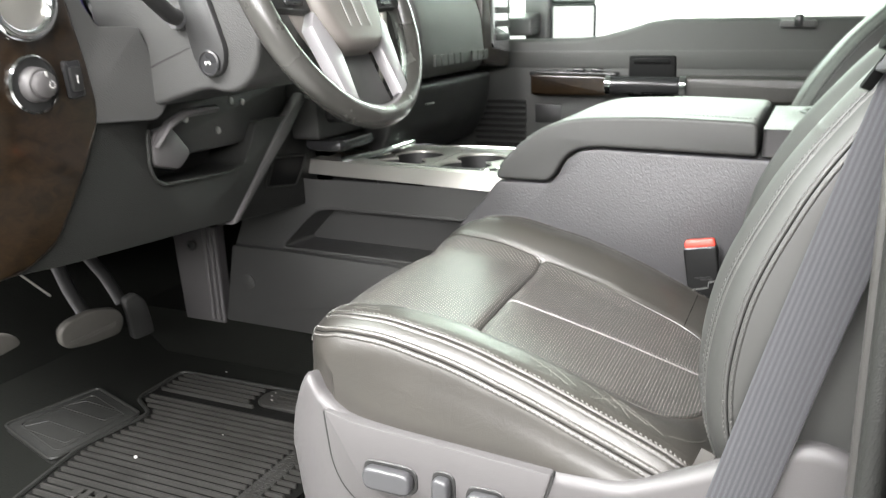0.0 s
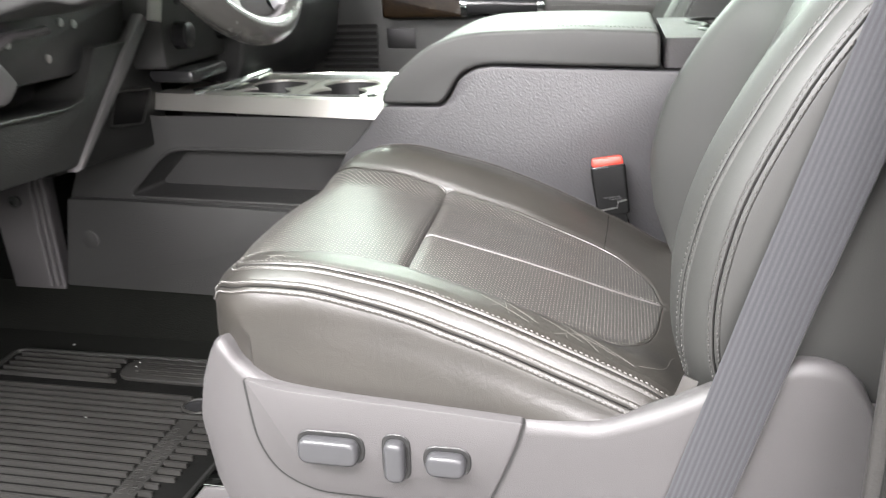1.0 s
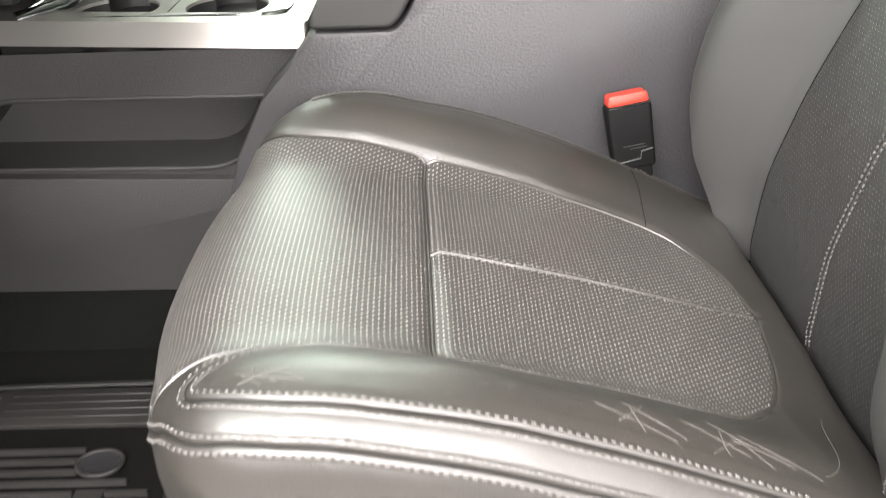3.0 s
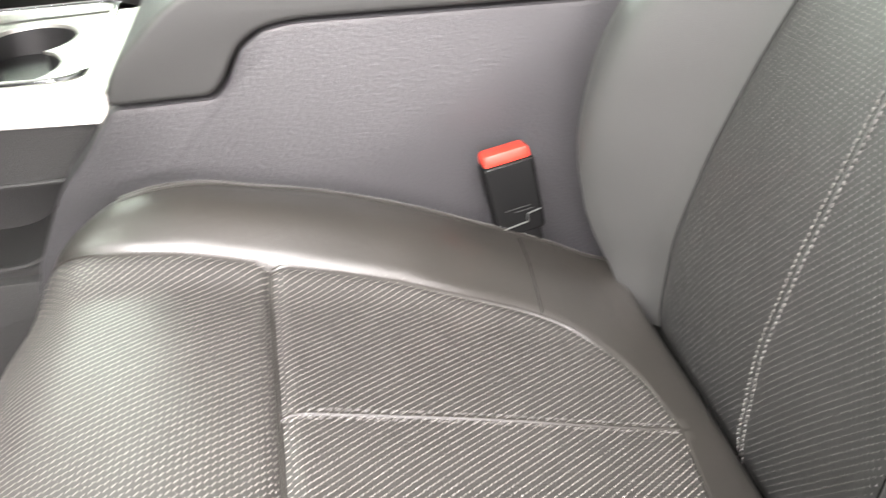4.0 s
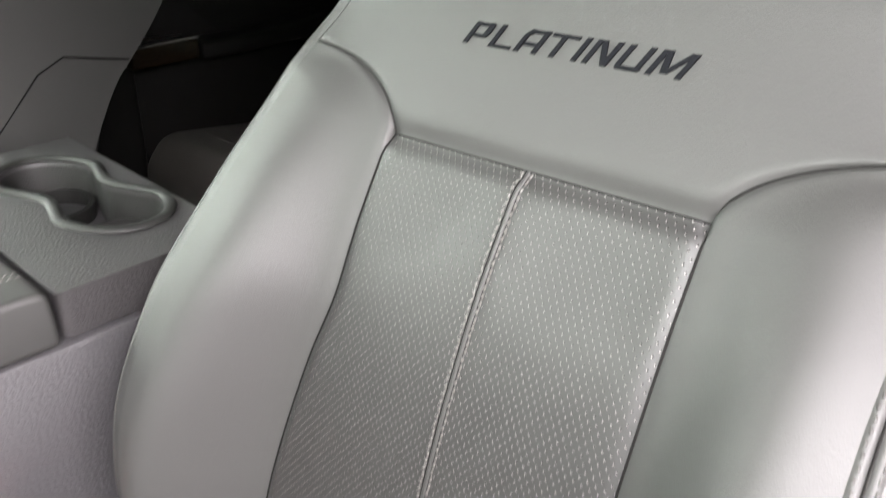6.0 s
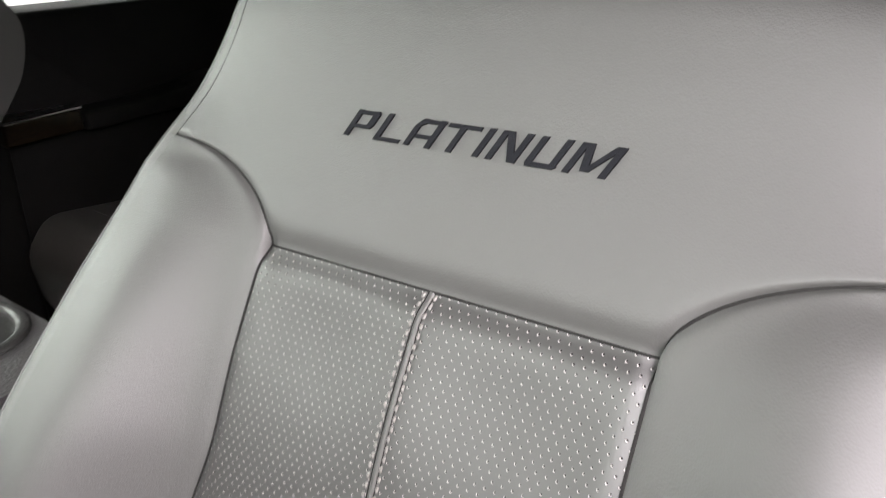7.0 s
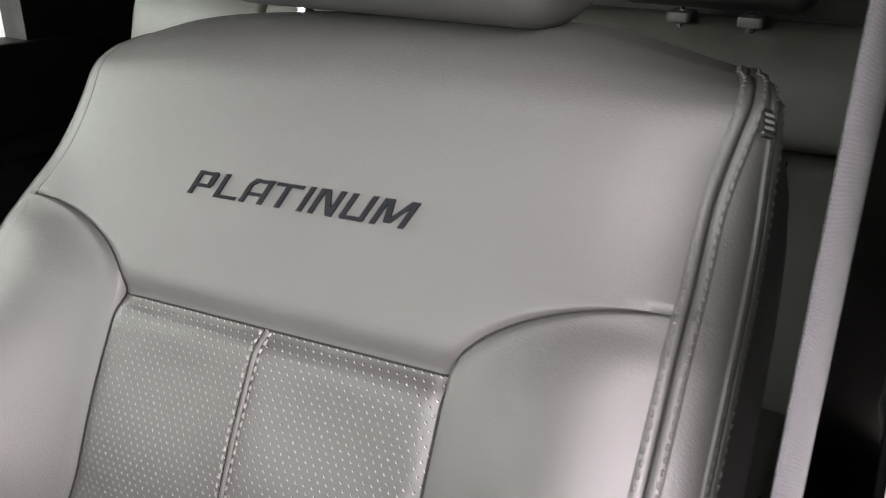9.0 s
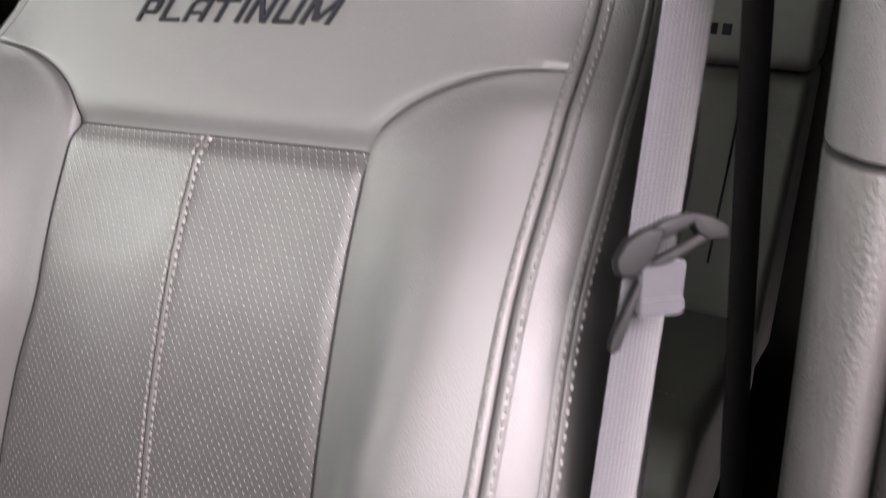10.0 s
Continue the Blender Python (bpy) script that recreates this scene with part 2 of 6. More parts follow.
SCREEN, _nt, _p = nodes_of("instrument_screen")
_p.inputs["Base Color"].default_value = (0.012, 0.010, 0.03, 1)
_p.inputs["Roughness"].default_value = 0.12
_p.inputs["Emission Color"].default_value, _p.inputs["Emission Strength"].default_value = (0.10, 0.08, 0.30, 1), 0.25
MIRROR = surface("mirror_glass", (0.9, 0.9, 0.9), 0.03, metal=1.0, vary=0.0, rough_vary=0.0)
# Opaque panes, added to keep light out of the rear cab.
LIGHT_BLOCK_PANE = surface("light_blocking_glass", (0.006, 0.007, 0.007), 0.05, vary=0.0, rough_vary=0.02)
WHEEL = surface("worn_wheel_leather", (0.042, 0.041, 0.038), 0.27, grain=0.10, grain_size=800, kind="voronoi", vary=0.25, rough_vary=0.12, spec=0.7)
WHEELPAD = surface("taupe_soft_plastic", (0.115, 0.104, 0.095), 0.5, grain=0.2, grain_size=900, kind="voronoi", vary=0.08)
CONSOLE_VINYL = surface("charcoal_console_vinyl", (0.040, 0.040, 0.039), 0.5, grain=0.5, grain_size=600, kind="voronoi", vary=0.14, spec=0.4)
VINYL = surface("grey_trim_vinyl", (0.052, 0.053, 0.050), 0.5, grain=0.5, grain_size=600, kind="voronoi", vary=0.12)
# Trim vinyl darkened: the dim parts of the cab have shade in their colour.
SHADED_VINYL = surface("shaded_vinyl", (0.008, 0.008, 0.0075), 0.5, grain=0.4, grain_size=600, kind="voronoi", vary=0.15, spec=0.3)
# The front seats' leather, lightened to put missing light into the bench's colour.
BRIGHTENED_LEATHER = surface("brightened_bench_leather", (0.056, 0.054, 0.047), 0.5, grain=0.10, grain_size=1000, kind="voronoi", vary=0.18, spec=0.7, crease=0.15)
MARKG = surface("grey_groove", (0.16, 0.155, 0.15), 0.4, vary=0.05)
GREYGLOSS = surface("grey_smooth_plastic", (0.045, 0.045, 0.048), 0.35, vary=0.1)
# The belt's webbing again, with the pillar's shade put into its colour.
SHADED_BELT = webbing("shaded_belt_webbing", (0.0025, 0.0025, 0.0025), 0.0, 0.03)
PEDAL = surface("worn_grey_rubber", (0.085, 0.081, 0.073), 0.5, grain=0.3, grain_size=500, vary=0.3, stain_size=40)
DUSTY = surface("dusty_rubber", (0.0185, 0.018, 0.0167), 0.5, grain=0.4, grain_size=400, vary=0.55, stain_size=16)

# ---- mesh helpers ----


def smooth_mesh(bm, name, sharp=40):
    me = bpy.data.meshes.new(name)
    bmesh.ops.recalc_face_normals(bm, faces=bm.faces)
    for f in bm.faces:
        f.smooth = True
    for e in bm.edges:
        if len(e.link_faces) == 2 and e.calc_face_angle(0) > radians(sharp):
            e.smooth = False
    bm.to_mesh(me)
    bm.free()
    return me


def part(name, bm, material, parent=None, label="", sharp=40):
    """Links a bmesh (or a mesh) as one object under a thing or a part."""
    me = bm if isinstance(bm, bpy.types.Mesh) else smooth_mesh(bm, name, sharp)
    if not me.materials:
        me.materials.append(material)
    ob = new(name, me)
    ob.parent = parent
    if parent is not None and parent.type == "EMPTY":
        ob.matrix_parent_inverse = Matrix.Translation(parent.location).inverted()
    return tagged(ob, label=label)


def thing(name, label, category, place=(0, 0, 0), group="", kind=""):
    ob = new(name)
    ob.empty_display_size = 0.05
    ob.location = place
    bpy.context.view_layer.update()
    return tagged(ob, label, category, group, kind)


def solid(bm, material, name, label, category, group="", kind="", sharp=40):
    return tagged(part(name, bm, material, None, "", sharp), label, category, group, kind)


def curve(xs, ys):
    """A monotone smooth function through given points."""
    xs, ys = np.array(xs, float), np.array(ys, float)
    d = np.diff(ys) / np.diff(xs)
    m = np.concatenate([[d[0]], np.where(d[1:] * d[:-1] > 0, 2 * d[1:] * d[:-1] / np.where(d[1:] + d[:-1] == 0, 1, d[1:] + d[:-1]), 0), [d[-1]]])

    def f(x):
        x = np.clip(x, xs[0], xs[-1])
        i = np.clip(np.searchsorted(xs, x) - 1, 0, len(d) - 1)
        h = xs[i + 1] - xs[i]
        t = (x - xs[i]) / h
        return (1 + 2 * t) * (1 - t) ** 2 * ys[i] + t * (1 - t) ** 2 * h * m[i] + t * t * (3 - 2 * t) * ys[i + 1] + t * t * (t - 1) * h * m[i + 1]

    return f


def step(a, b, x):
    t = np.clip((x - a) / (b - a), 0, 1)
    return t * t * (3 - 2 * t)


def box(bm, x0, x1, y0, y1, z0, z1, bevel=0.0, seg=2, m=None):
    vs = [bm.verts.new((x, y, z)) for x in (x0, x1) for y in (y0, y1) for z in (z0, z1)]
    idx = [(0, 1, 3, 2), (4, 6, 7, 5), (0, 4, 5, 1), (2, 3, 7, 6), (0, 2, 6, 4), (1, 5, 7, 3)]
    fs = [bm.faces.new([vs[i] for i in q]) for q in idx]
    made = vs
    if bevel > 0:
        es = list({e for f in fs for e in f.edges})
        r = bmesh.ops.bevel(bm, geom=es, offset=bevel, segments=seg, profile=0.5, affect="EDGES")
        made = list({v for f in r["faces"] for v in f.verts} | {v for v in vs if v.is_valid})
    if m is not None:
        bmesh.ops.transform(bm, matrix=m, verts=[v for v in made if v.is_valid])
    return bm


def prism(bm, outline, axis, a, b, bevel=0.0, seg=2, m=None, caps=True):
    """A flat outline pushed along an axis from a to b. The outline's pairs go to the other two axes in order."""
    def at(p, c):
        return {"x": (c, p[0], p[1]), "y": (p[0], c, p[1]), "z": (p[0], p[1], c)}[axis]
    lo, hi = [bm.verts.new(at(p, a)) for p in outline], [bm.verts.new(at(p, b)) for p in outline]
    n = len(outline)
    fs = [bm.faces.new((lo[i], lo[(i + 1) % n], hi[(i + 1) % n], hi[i])) for i in range(n)]
    if caps:
        ends = [bm.faces.new(lo[::-1]), bm.faces.new(hi)]
        fs += ends
    made = lo + hi
    bmesh.ops.recalc_face_normals(bm, faces=fs)
    if bevel > 0 and caps:
        es = list({e for f in ends for e in f.edges})
        r = bmesh.ops.bevel(bm, geom=es, offset=bevel, segments=seg, profile=0.5, affect="EDGES", clamp_overlap=True)
        made = list({v for f in r["faces"] for v in f.verts} | {v for v in made if v.is_valid})
    if m is not None:
        bmesh.ops.transform(bm, matrix=m, verts=[v for v in made if v.is_valid])
    return bm


def rounded(points, radius, n=5):
    """A closed outline with its corners rounded."""
    out, k = [], len(points)
    for i in range(k):
        p, a, b = (Vector(points[j % k]) for j in (i, i - 1, i + 1))
        r = radius[i] if isinstance(radius, (list, tuple)) else radius
        da, db = (a - p), (b - p)
        ra = min(r, da.length * 0.48)
        rb = min(r, db.length * 0.48)
        s, e = p + da.normalized() * ra, p + db.normalized() * rb
        for j in range(n + 1):
            t = j / n
            out.append(tuple((1 - t) ** 2 * s + 2 * t * (1 - t) * p + t * t * e))
    return out


def rect(x0, x1, y0, y1):
    return [(x0, y0), (x1, y0), (x1, y1), (x0, y1)]


def sweep(bm, points, section, closed=False, ups=None):
    """A section of pairs (side, up) carried along a line of points."""
    pts = [Vector(p) for p in points]
    n, rings = len(pts), []
    for i, p in enumerate(pts):
        a = pts[(i - 1) % n] if closed or i > 0 else p
        b = pts[(i + 1) % n] if closed or i < n - 1 else p
        t = (b - a).normalized()
        up = Vector(ups[i] if isinstance(ups, list) else (ups or (0, 0, 1)))
        side = t.cross(up)
        side = side.normalized() if side.length > 1e-6 else t.orthogonal().normalized()
        up = side.cross(t)
        rings.append([bm.verts.new(p + side * s + up * u) for s, u in section])
    k = len(section)
    for i in range(n if closed else n - 1):
        r, q = rings[i], rings[(i + 1) % n]
        for j in range(k):
            bm.faces.new((r[j], r[(j + 1) % k], q[(j + 1) % k], q[j]))
    if not closed:
        bm.faces.new(rings[0][::-1])
        bm.faces.new(rings[-1])
    return bm


def ring(r, n=8, ry=None):
    return [(r * math.cos(2 * math.pi * i / n), (ry or r) * math.sin(2 * math.pi * i / n)) for i in range(n)]


def lathe(bm, profile, n=24, m=None):
    """A profile of (radius, height) turned about z."""
    rings = [[bm.verts.new((r * math.cos(2 * math.pi * i / n), r * math.sin(2 * math.pi * i / n), h)) for i in range(n)] for r, h in profile]
    for a, b in zip(rings, rings[1:]):
        for i in range(n):
            bm.faces.new((a[i], a[(i + 1) % n], b[(i + 1) % n], b[i]))
    bm.faces.new(rings[0][::-1])
    bm.faces.new(rings[-1])
    if m is not None:
        bmesh.ops.transform(bm, matrix=m, verts=[v for r in rings for v in r])
    return bm


def sheet(pts, uv=None, name="sheet", flip=False):
    """A smooth mesh over a grid of points (rows, columns, 3), with a UV map in metres."""
    rows, cols, _ = pts.shape
    faces = [(i * cols + j, i * cols + j + 1, (i + 1) * cols + j + 1, (i + 1) * cols + j) for i in range(rows - 1) for j in range(cols - 1)]
    if flip:
        faces = [f[::-1] for f in faces]
    me = bpy.data.meshes.new(name)
    me.from_pydata(pts.reshape(-1, 3).tolist(), [], faces)
    if uv is not None:
        flat = uv.reshape(-1, 2)
        lay = me.uv_layers.new(name="UVMap")
        idx = np.array([v for f in faces for v in f])
        lay.data.foreach_set("uv", flat[idx].ravel())
    me.polygons.foreach_set("use_smooth", [True] * len(faces))
    me.update()
    return me


def resample(points, gap):
    p = np.array(points, float)
    d = np.r_[0, np.cumsum(np.linalg.norm(np.diff(p, axis=0), axis=1))]
    n = max(2, int(d[-1] / gap))
    s = np.linspace(0, d[-1], n)
    return np.stack([np.interp(s, d, p[:, k]) for k in range(3)], -1)


def stitches(bm, points, normals, gap=0.0062, length=0.0042, r=0.0007):
    """A row of short sewn stitches lying on a surface along a line."""
    p, nn = resample(points, gap), resample(normals, gap)
    n = min(len(p), len(nn))
    if len(nn) != len(p):
        nn = np.stack([np.interp(np.linspace(0, 1, len(p)), np.linspace(0, 1, len(nn)), nn[:, k]) for k in range(3)], -1)
    for i in range(len(p) - 1):
        a = Vector(p[i])
        t = (Vector(p[i + 1]) - a).normalized()
        up = Vector(nn[i]).normalized()
        side = t.cross(up).normalized()
        half = t * length / 2
        mid = (Vector(p[i]) + Vector(p[i + 1])) / 2 + side * 0.0003 * math.sin(i * 2.1)
        rings = []
        for e, f in ((-1, 0.25), (-0.55, 1), (0.55, 1), (1, 0.25)):
            c = mid + half * e + up * r * (0.35 if f == 1 else -0.5)
            rings.append([bm.verts.new(c + side * r * f * x + up * r * f * y) for x, y in ((1, 0), (0.3, 0.9), (-0.3, 0.9), (-1, 0))])
        for a1, b1 in zip(rings, rings[1:]):
            for j in range(3):
                bm.faces.new((a1[j], a1[j + 1], b1[j + 1], b1[j]))
    return bm


def plate(bm, outer, holes, z, depth, floor=True, m=None):
    """A level face with sunk wells: outer and holes are outlines of (x, y)."""
    start = set(bm.verts)
    loops = []
    for loop in [outer, *holes]:
        vs = [bm.verts.new((x, y, z)) for x, y in loop]
        loops.append((vs, [bm.edges.new((vs[i], vs[(i + 1) % len(vs)])) for i in range(len(vs))]))
    bmesh.ops.triangle_fill(bm, use_beauty=True, use_dissolve=False, edges=[e for _, es in loops for e in es])
    for vs, _ in loops[1:]:
        cx, cy = sum(v.co.x for v in vs) / len(vs), sum(v.co.y for v in vs) / len(vs)
        low = [bm.verts.new((cx + (v.co.x - cx) * 0.9, cy + (v.co.y - cy) * 0.9, z - depth)) for v in vs]
        n = len(vs)
        for i in range(n):
            bm.faces.new((vs[i], vs[(i + 1) % n], low[(i + 1) % n], low[i]))
        if floor:
            bm.faces.new(low)
    if m is not None:
        bmesh.ops.transform(bm, matrix=m, verts=[v for v in bm.verts if v not in start])
    return bm


def two_circles(cx, cy, dx, dy, r, n=48):
    """The outline round two overlapping circles, centred at (cx, cy) and set apart by +-(dx, dy)."""
    out, a = [], math.hypot(dx, dy)
    ux, uy = dx / a, dy / a
    for i in range(n):
        t = 2 * math.pi * i / n
        c = abs(math.cos(t)) * a
        d = c + math.sqrt(max(0.0, r * r - (a * math.sin(t)) ** 2))
        out.append((cx + d * (math.cos(t) * ux - math.sin(t) * uy), cy + d * (math.cos(t) * uy + math.sin(t) * ux)))
    return out


def holed(bm, x0, x1, y0, y1, hole, z, depth):
    """A level rectangle with one well: hole is an outline of (x, y) round its own centre."""
    cx, cy = sum(p[0] for p in hole) / len(hole), sum(p[1] for p in hole) / len(hole)
    angles = sorted({*[math.atan2(y - cy, x - cx) for x, y in hole], *[math.atan2(y - cy, x - cx) for x in (x0, x1) for y in (y0, y1)]})
    ha = sorted((math.atan2(y - cy, x - cx), math.hypot(x - cx, y - cy)) for x, y in hole)
    aa, rr = [p[0] for p in ha], [p[1] for p in ha]
    rings = ([], [], [])
    for a in angles:
        c, s = math.cos(a), math.sin(a)
        r = float(np.interp(a, [aa[-1] - 2 * math.pi, *aa, aa[0] + 2 * math.pi], [rr[-1], *rr, rr[0]]))
        far = min([d for d in ((x1 - cx) / c if c > 1e-9 else 9, (x0 - cx) / c if c < -1e-9 else 9, (y1 - cy) / s if s > 1e-9 else 9, (y0 - cy) / s if s < -1e-9 else 9)])
        rings[0].append(bm.verts.new((cx + c * far, cy + s * far, z)))
        rings[1].append(bm.verts.new((cx + c * r, cy + s * r, z)))
        rings[2].append(bm.verts.new((cx + c * r * 0.985, cy + s * r * 0.985, z - depth)))
    n = len(angles)
    for p, q in zip(rings, rings[1:]):
        for i in range(n):
            bm.faces.new((p[i], p[(i + 1) % n], q[(i + 1) % n], q[i]))
    return bm

# ---- the front seats ----
YC = 1.055  # middle of the driver's seat
CY = 1.56  # middle of the cab


class Pad:
    """An upholstered pad: rows along a centre line, and across it insert, bolster, rounded edge and side."""

    def __init__(self, rows, centre, half, insert, bulge, radius, depth, groove_rows=(), shape=None, cells=(9, 9, 7, 8), slant=lambda z: 0.0, back=lambda s, v: 0.0, belly=0.002, floor=None, trim=lambda s: 0.0, lean=lambda s, sg: 0.0):
        s = np.array(rows)
        c = np.stack([centre[0](s), centre[1](s)], -1)
        t = np.gradient(c, s, axis=0)
        t /= np.linalg.norm(t, axis=1, keepdims=True)
        self.rows, self.normal = s, np.stack([-t[:, 1], t[:, 0]], -1)  # outward, in (x, z)
        na, nb, nc, nd = cells
        q = np.r_[1 - (1 - np.linspace(0, 1, na + 1)) ** 2.1, 1 + np.linspace(0, 1, nb + 1)[1:] ** 1.7, np.linspace(2, 3, nc + 1)[1:], np.linspace(3, 4, nd + 1)[1:]]
        q = np.r_[-q[:0:-1], q]
        self.q, self.mid, self.cells = q, len(q) // 2, (na, nb, nc, nd)
        pts, uv = np.zeros((len(s), len(q), 3)), np.zeros((len(s), len(q), 2))
        length = np.r_[0, np.cumsum(np.linalg.norm(np.diff(c, axis=0), axis=1))]
        for i, si in enumerate(s):
            r, d = radius(si), depth(si)
            for j, qj in enumerate(q):
                sg, a = (1 if qj >= 0 else -1), abs(qj)
                hw = half(si) - (float(trim(si)) if sg > 0 else 0.0)
                vi, b = insert(si, sg), bulge(si, sg)
                v2 = max(hw - r, vi + 1e-4)
                if a <= 1:
                    v = vi * a
                elif a <= 2:
                    v = vi + (v2 - vi) * (a - 1)
                else:
                    v = v2
                w0 = float(lean(si, sg))  # the slope at which the cover reaches its edge
                top = (shape(si, v, vi, v2, b) if shape else 0.0) - 0.5 * 0.055 * math.tan(w0) * max(0.0, 1 - (v2 - v) / 0.055) ** 2
                if a <= 2:
                    side, up = v, top
                elif a <= 3:
                    w = w0 + (a - 2) * (math.pi / 2 - w0)
                    side, up = v2 + (hw - v2) * (math.sin(w) - math.sin(w0)) / (1 - math.sin(w0)), top - r * (math.cos(w0) - math.cos(w)) / math.cos(w0)
                else:
                    k = a - 3
                    swell = belly * float(step(0.06, 0.24, si))
                    side, up = hw + swell * (math.sin(math.pi * min(1, 0.15 + k * 0.7)) - 0.454), top - r - d * k
                # sewn seams pull the cover down
                for at, width, deep in groove_rows:
                    if a <= 1:
                        up -= deep * math.exp(-(((si - at) / width) ** 2))
                if 0.02 < vi:
                    up -= 0.0030 * math.exp(-(((v - vi) / 0.0045) ** 2)) * max(0.0, 1 - 2.5 * max(0.0, a - 2)) * min(1.0, (v2 - vi) / 0.004)
                n = self.normal[i]
                z = c[i, 1] + n[1] * up
                if a > 3 and floor is not None:  # the side falls straight to the frame cover
                    rim = c[i, 1] + n[1] * (top - r)
                    up, z = top - r, rim - 0.5 * (rim - floor + 0.02 + math.hypot(rim - floor - 0.02, 0.03)) * (a - 3)
                pts[i, j] = (c[i, 0] + n[0] * up + back(si, sg * side), YC + sg * side, z - slant(z) * sg * side)
                uv[i, j] = (sg * side, length[i])
        self.pts, self.uv = pts, uv

    def normals(self):
        du, dv = np.gradient(self.pts, axis=1), np.gradient(self.pts, axis=0)
        n = np.cross(du, dv)
        n /= np.linalg.norm(n, axis=2, keepdims=True) + 1e-12
        if (n[:, self.mid, 0] * self.normal[:, 0] + n[:, self.mid, 2] * self.normal[:, 1]).mean() < 0:
            n = -n
        return n

    def point(self, v, s, lift=0.0):
        """The place on the pad at the sideways distance v from its middle and the parameter s."""
        i = min(max(np.searchsorted(self.rows, s) - 1, 0), len(self.rows) - 2)
        t = (s - self.rows[i]) / (self.rows[i + 1] - self.rows[i])
        n, out = self.normals(), []
        for k in (i, i + 1):
            ys = self.pts[k, :, 1] - YC
            out.append([np.interp(v, ys, self.pts[k, :, c] + lift * n[k, :, c]) for c in range(3)])
        return (1 - t) * np.array(out[0]) + t * np.array(out[1])

    def col(self, q):
        return int(np.argmin(abs(self.q - q)))

    def row(self, s):
        return int(np.argmin(abs(self.rows - s)))

    def panel(self, r0, r1, q0, q1, name):
        a, b, c, d = r0, r1, self.col(q0), self.col(q1)
        return sheet(self.pts[a : b + 1, c : d + 1], self.uv[a : b + 1, c : d + 1], name)

    def seam(self, q, r0, r1, off=0.0, lift=0.0):
        """The line at q between two rows, shifted sideways by off, with its normals; q: a number or a function of the parameter."""
        rows = range(r0, r1 + 1)
        at = [np.interp(q(self.rows[r]) if callable(q) else q, self.q, np.arange(len(self.q))) for r in rows]
        near = [int(min(max(round(a), 1), len(self.q) - 2)) for a in at]
        both = lambda f: np.array([(1 - a % 1) * f[r, int(a)] + (a % 1) * f[r, min(int(a) + 1, len(self.q) - 1)] for a, r in zip(at, rows)])
        p, n = both(self.pts), both(self.normals())
        n /= np.linalg.norm(n, axis=1, keepdims=True)
        side = np.array([self.pts[r, j + 1] - self.pts[r, j - 1] for j, r in zip(near, rows)])
        side /= np.linalg.norm(side, axis=1, keepdims=True)
        return p + side * off + n * lift, n

    def way(self, at, off=0.0, lift=0.0):
        """A free line over the pad through pairs (parameter, q), shifted sideways by off, with its normals."""
        k = np.linspace(0, len(at) - 1, 14 * (len(at) - 1) + 1)
        ss, qq = (np.interp(k, np.arange(len(at)), [a[j] for a in at]) for j in (0, 1))
        for _ in range(6):
            for v in (ss, qq):
                v[4:-4] = (v[:-8] + v[2:-6] + v[4:-4] + v[6:-2] + v[8:]) / 5
        i = np.interp(ss, self.rows, np.arange(len(self.rows)))
        j = np.interp(qq, self.q, np.arange(len(self.q)))
        i0, j0 = np.minimum(i.astype(int), len(self.rows) - 2), np.minimum(j.astype(int), len(self.q) - 2)
        fi, fj = (i - i0)[:, None], (j - j0)[:, None]
        pick = lambda f: (1 - fi) * ((1 - fj) * f[i0, j0] + fj * f[i0, j0 + 1]) + fi * ((1 - fj) * f[i0 + 1, j0] + fj * f[i0 + 1, j0 + 1])
        p, n = pick(self.pts), pick(self.normals())
        n /= np.linalg.norm(n, axis=1, keepdims=True)
        t = np.gradient(p, axis=0)
        side = np.cross(n, t)
        side /= np.linalg.norm(side, axis=1, keepdims=True) + 1e-12
        return p + side * off + n * lift, n

    def cross(self, r, q0, q1, off=0.0, lift=0.0):
        n = self.normals()[r]
        t = self.pts[min(r + 1, len(self.rows) - 1)] - self.pts[max(r - 1, 0)]
        t /= np.linalg.norm(t, axis=1, keepdims=True)
        a, b = self.col(q0), self.col(q1)
        return (self.pts[r] + t * off + n * lift)[a : b + 1], n[a : b + 1]


def welt(bm, line, r=0.0014):
    p, n = line
    sweep(bm, [tuple(x) for x in p], ring(r, 6), ups=[tuple(x) for x in n])
    return bm


def french(thread, pad, q, r0, r1, gap, material, seat, name):
    """A flat-felled seam: two soft lips, a dark line painting the crease's shade between them and a row of stitches on
    each.
    """
    lips, crease = bmesh.new(), bmesh.new()
    for off in (-gap, gap):
        p, n = pad.seam(q, r0, r1, off, -0.0003)
        sweep(lips, [tuple(x) for x in p], ring(gap * 0.86, 8, 0.0017), ups=[tuple(x) for x in n])
        stitches(thread, *pad.seam(q, r0, r1, off * 1.3, 0.0011), gap=0.0054, length=0.0038, r=0.00085)
    welt(crease, pad.seam(q, r0, r1, 0.0, 0.0001), 0.0007)
    felled = part(name, lips, material, seat)
    part("crease_shade", crease, SEAM_SHADE, felled)


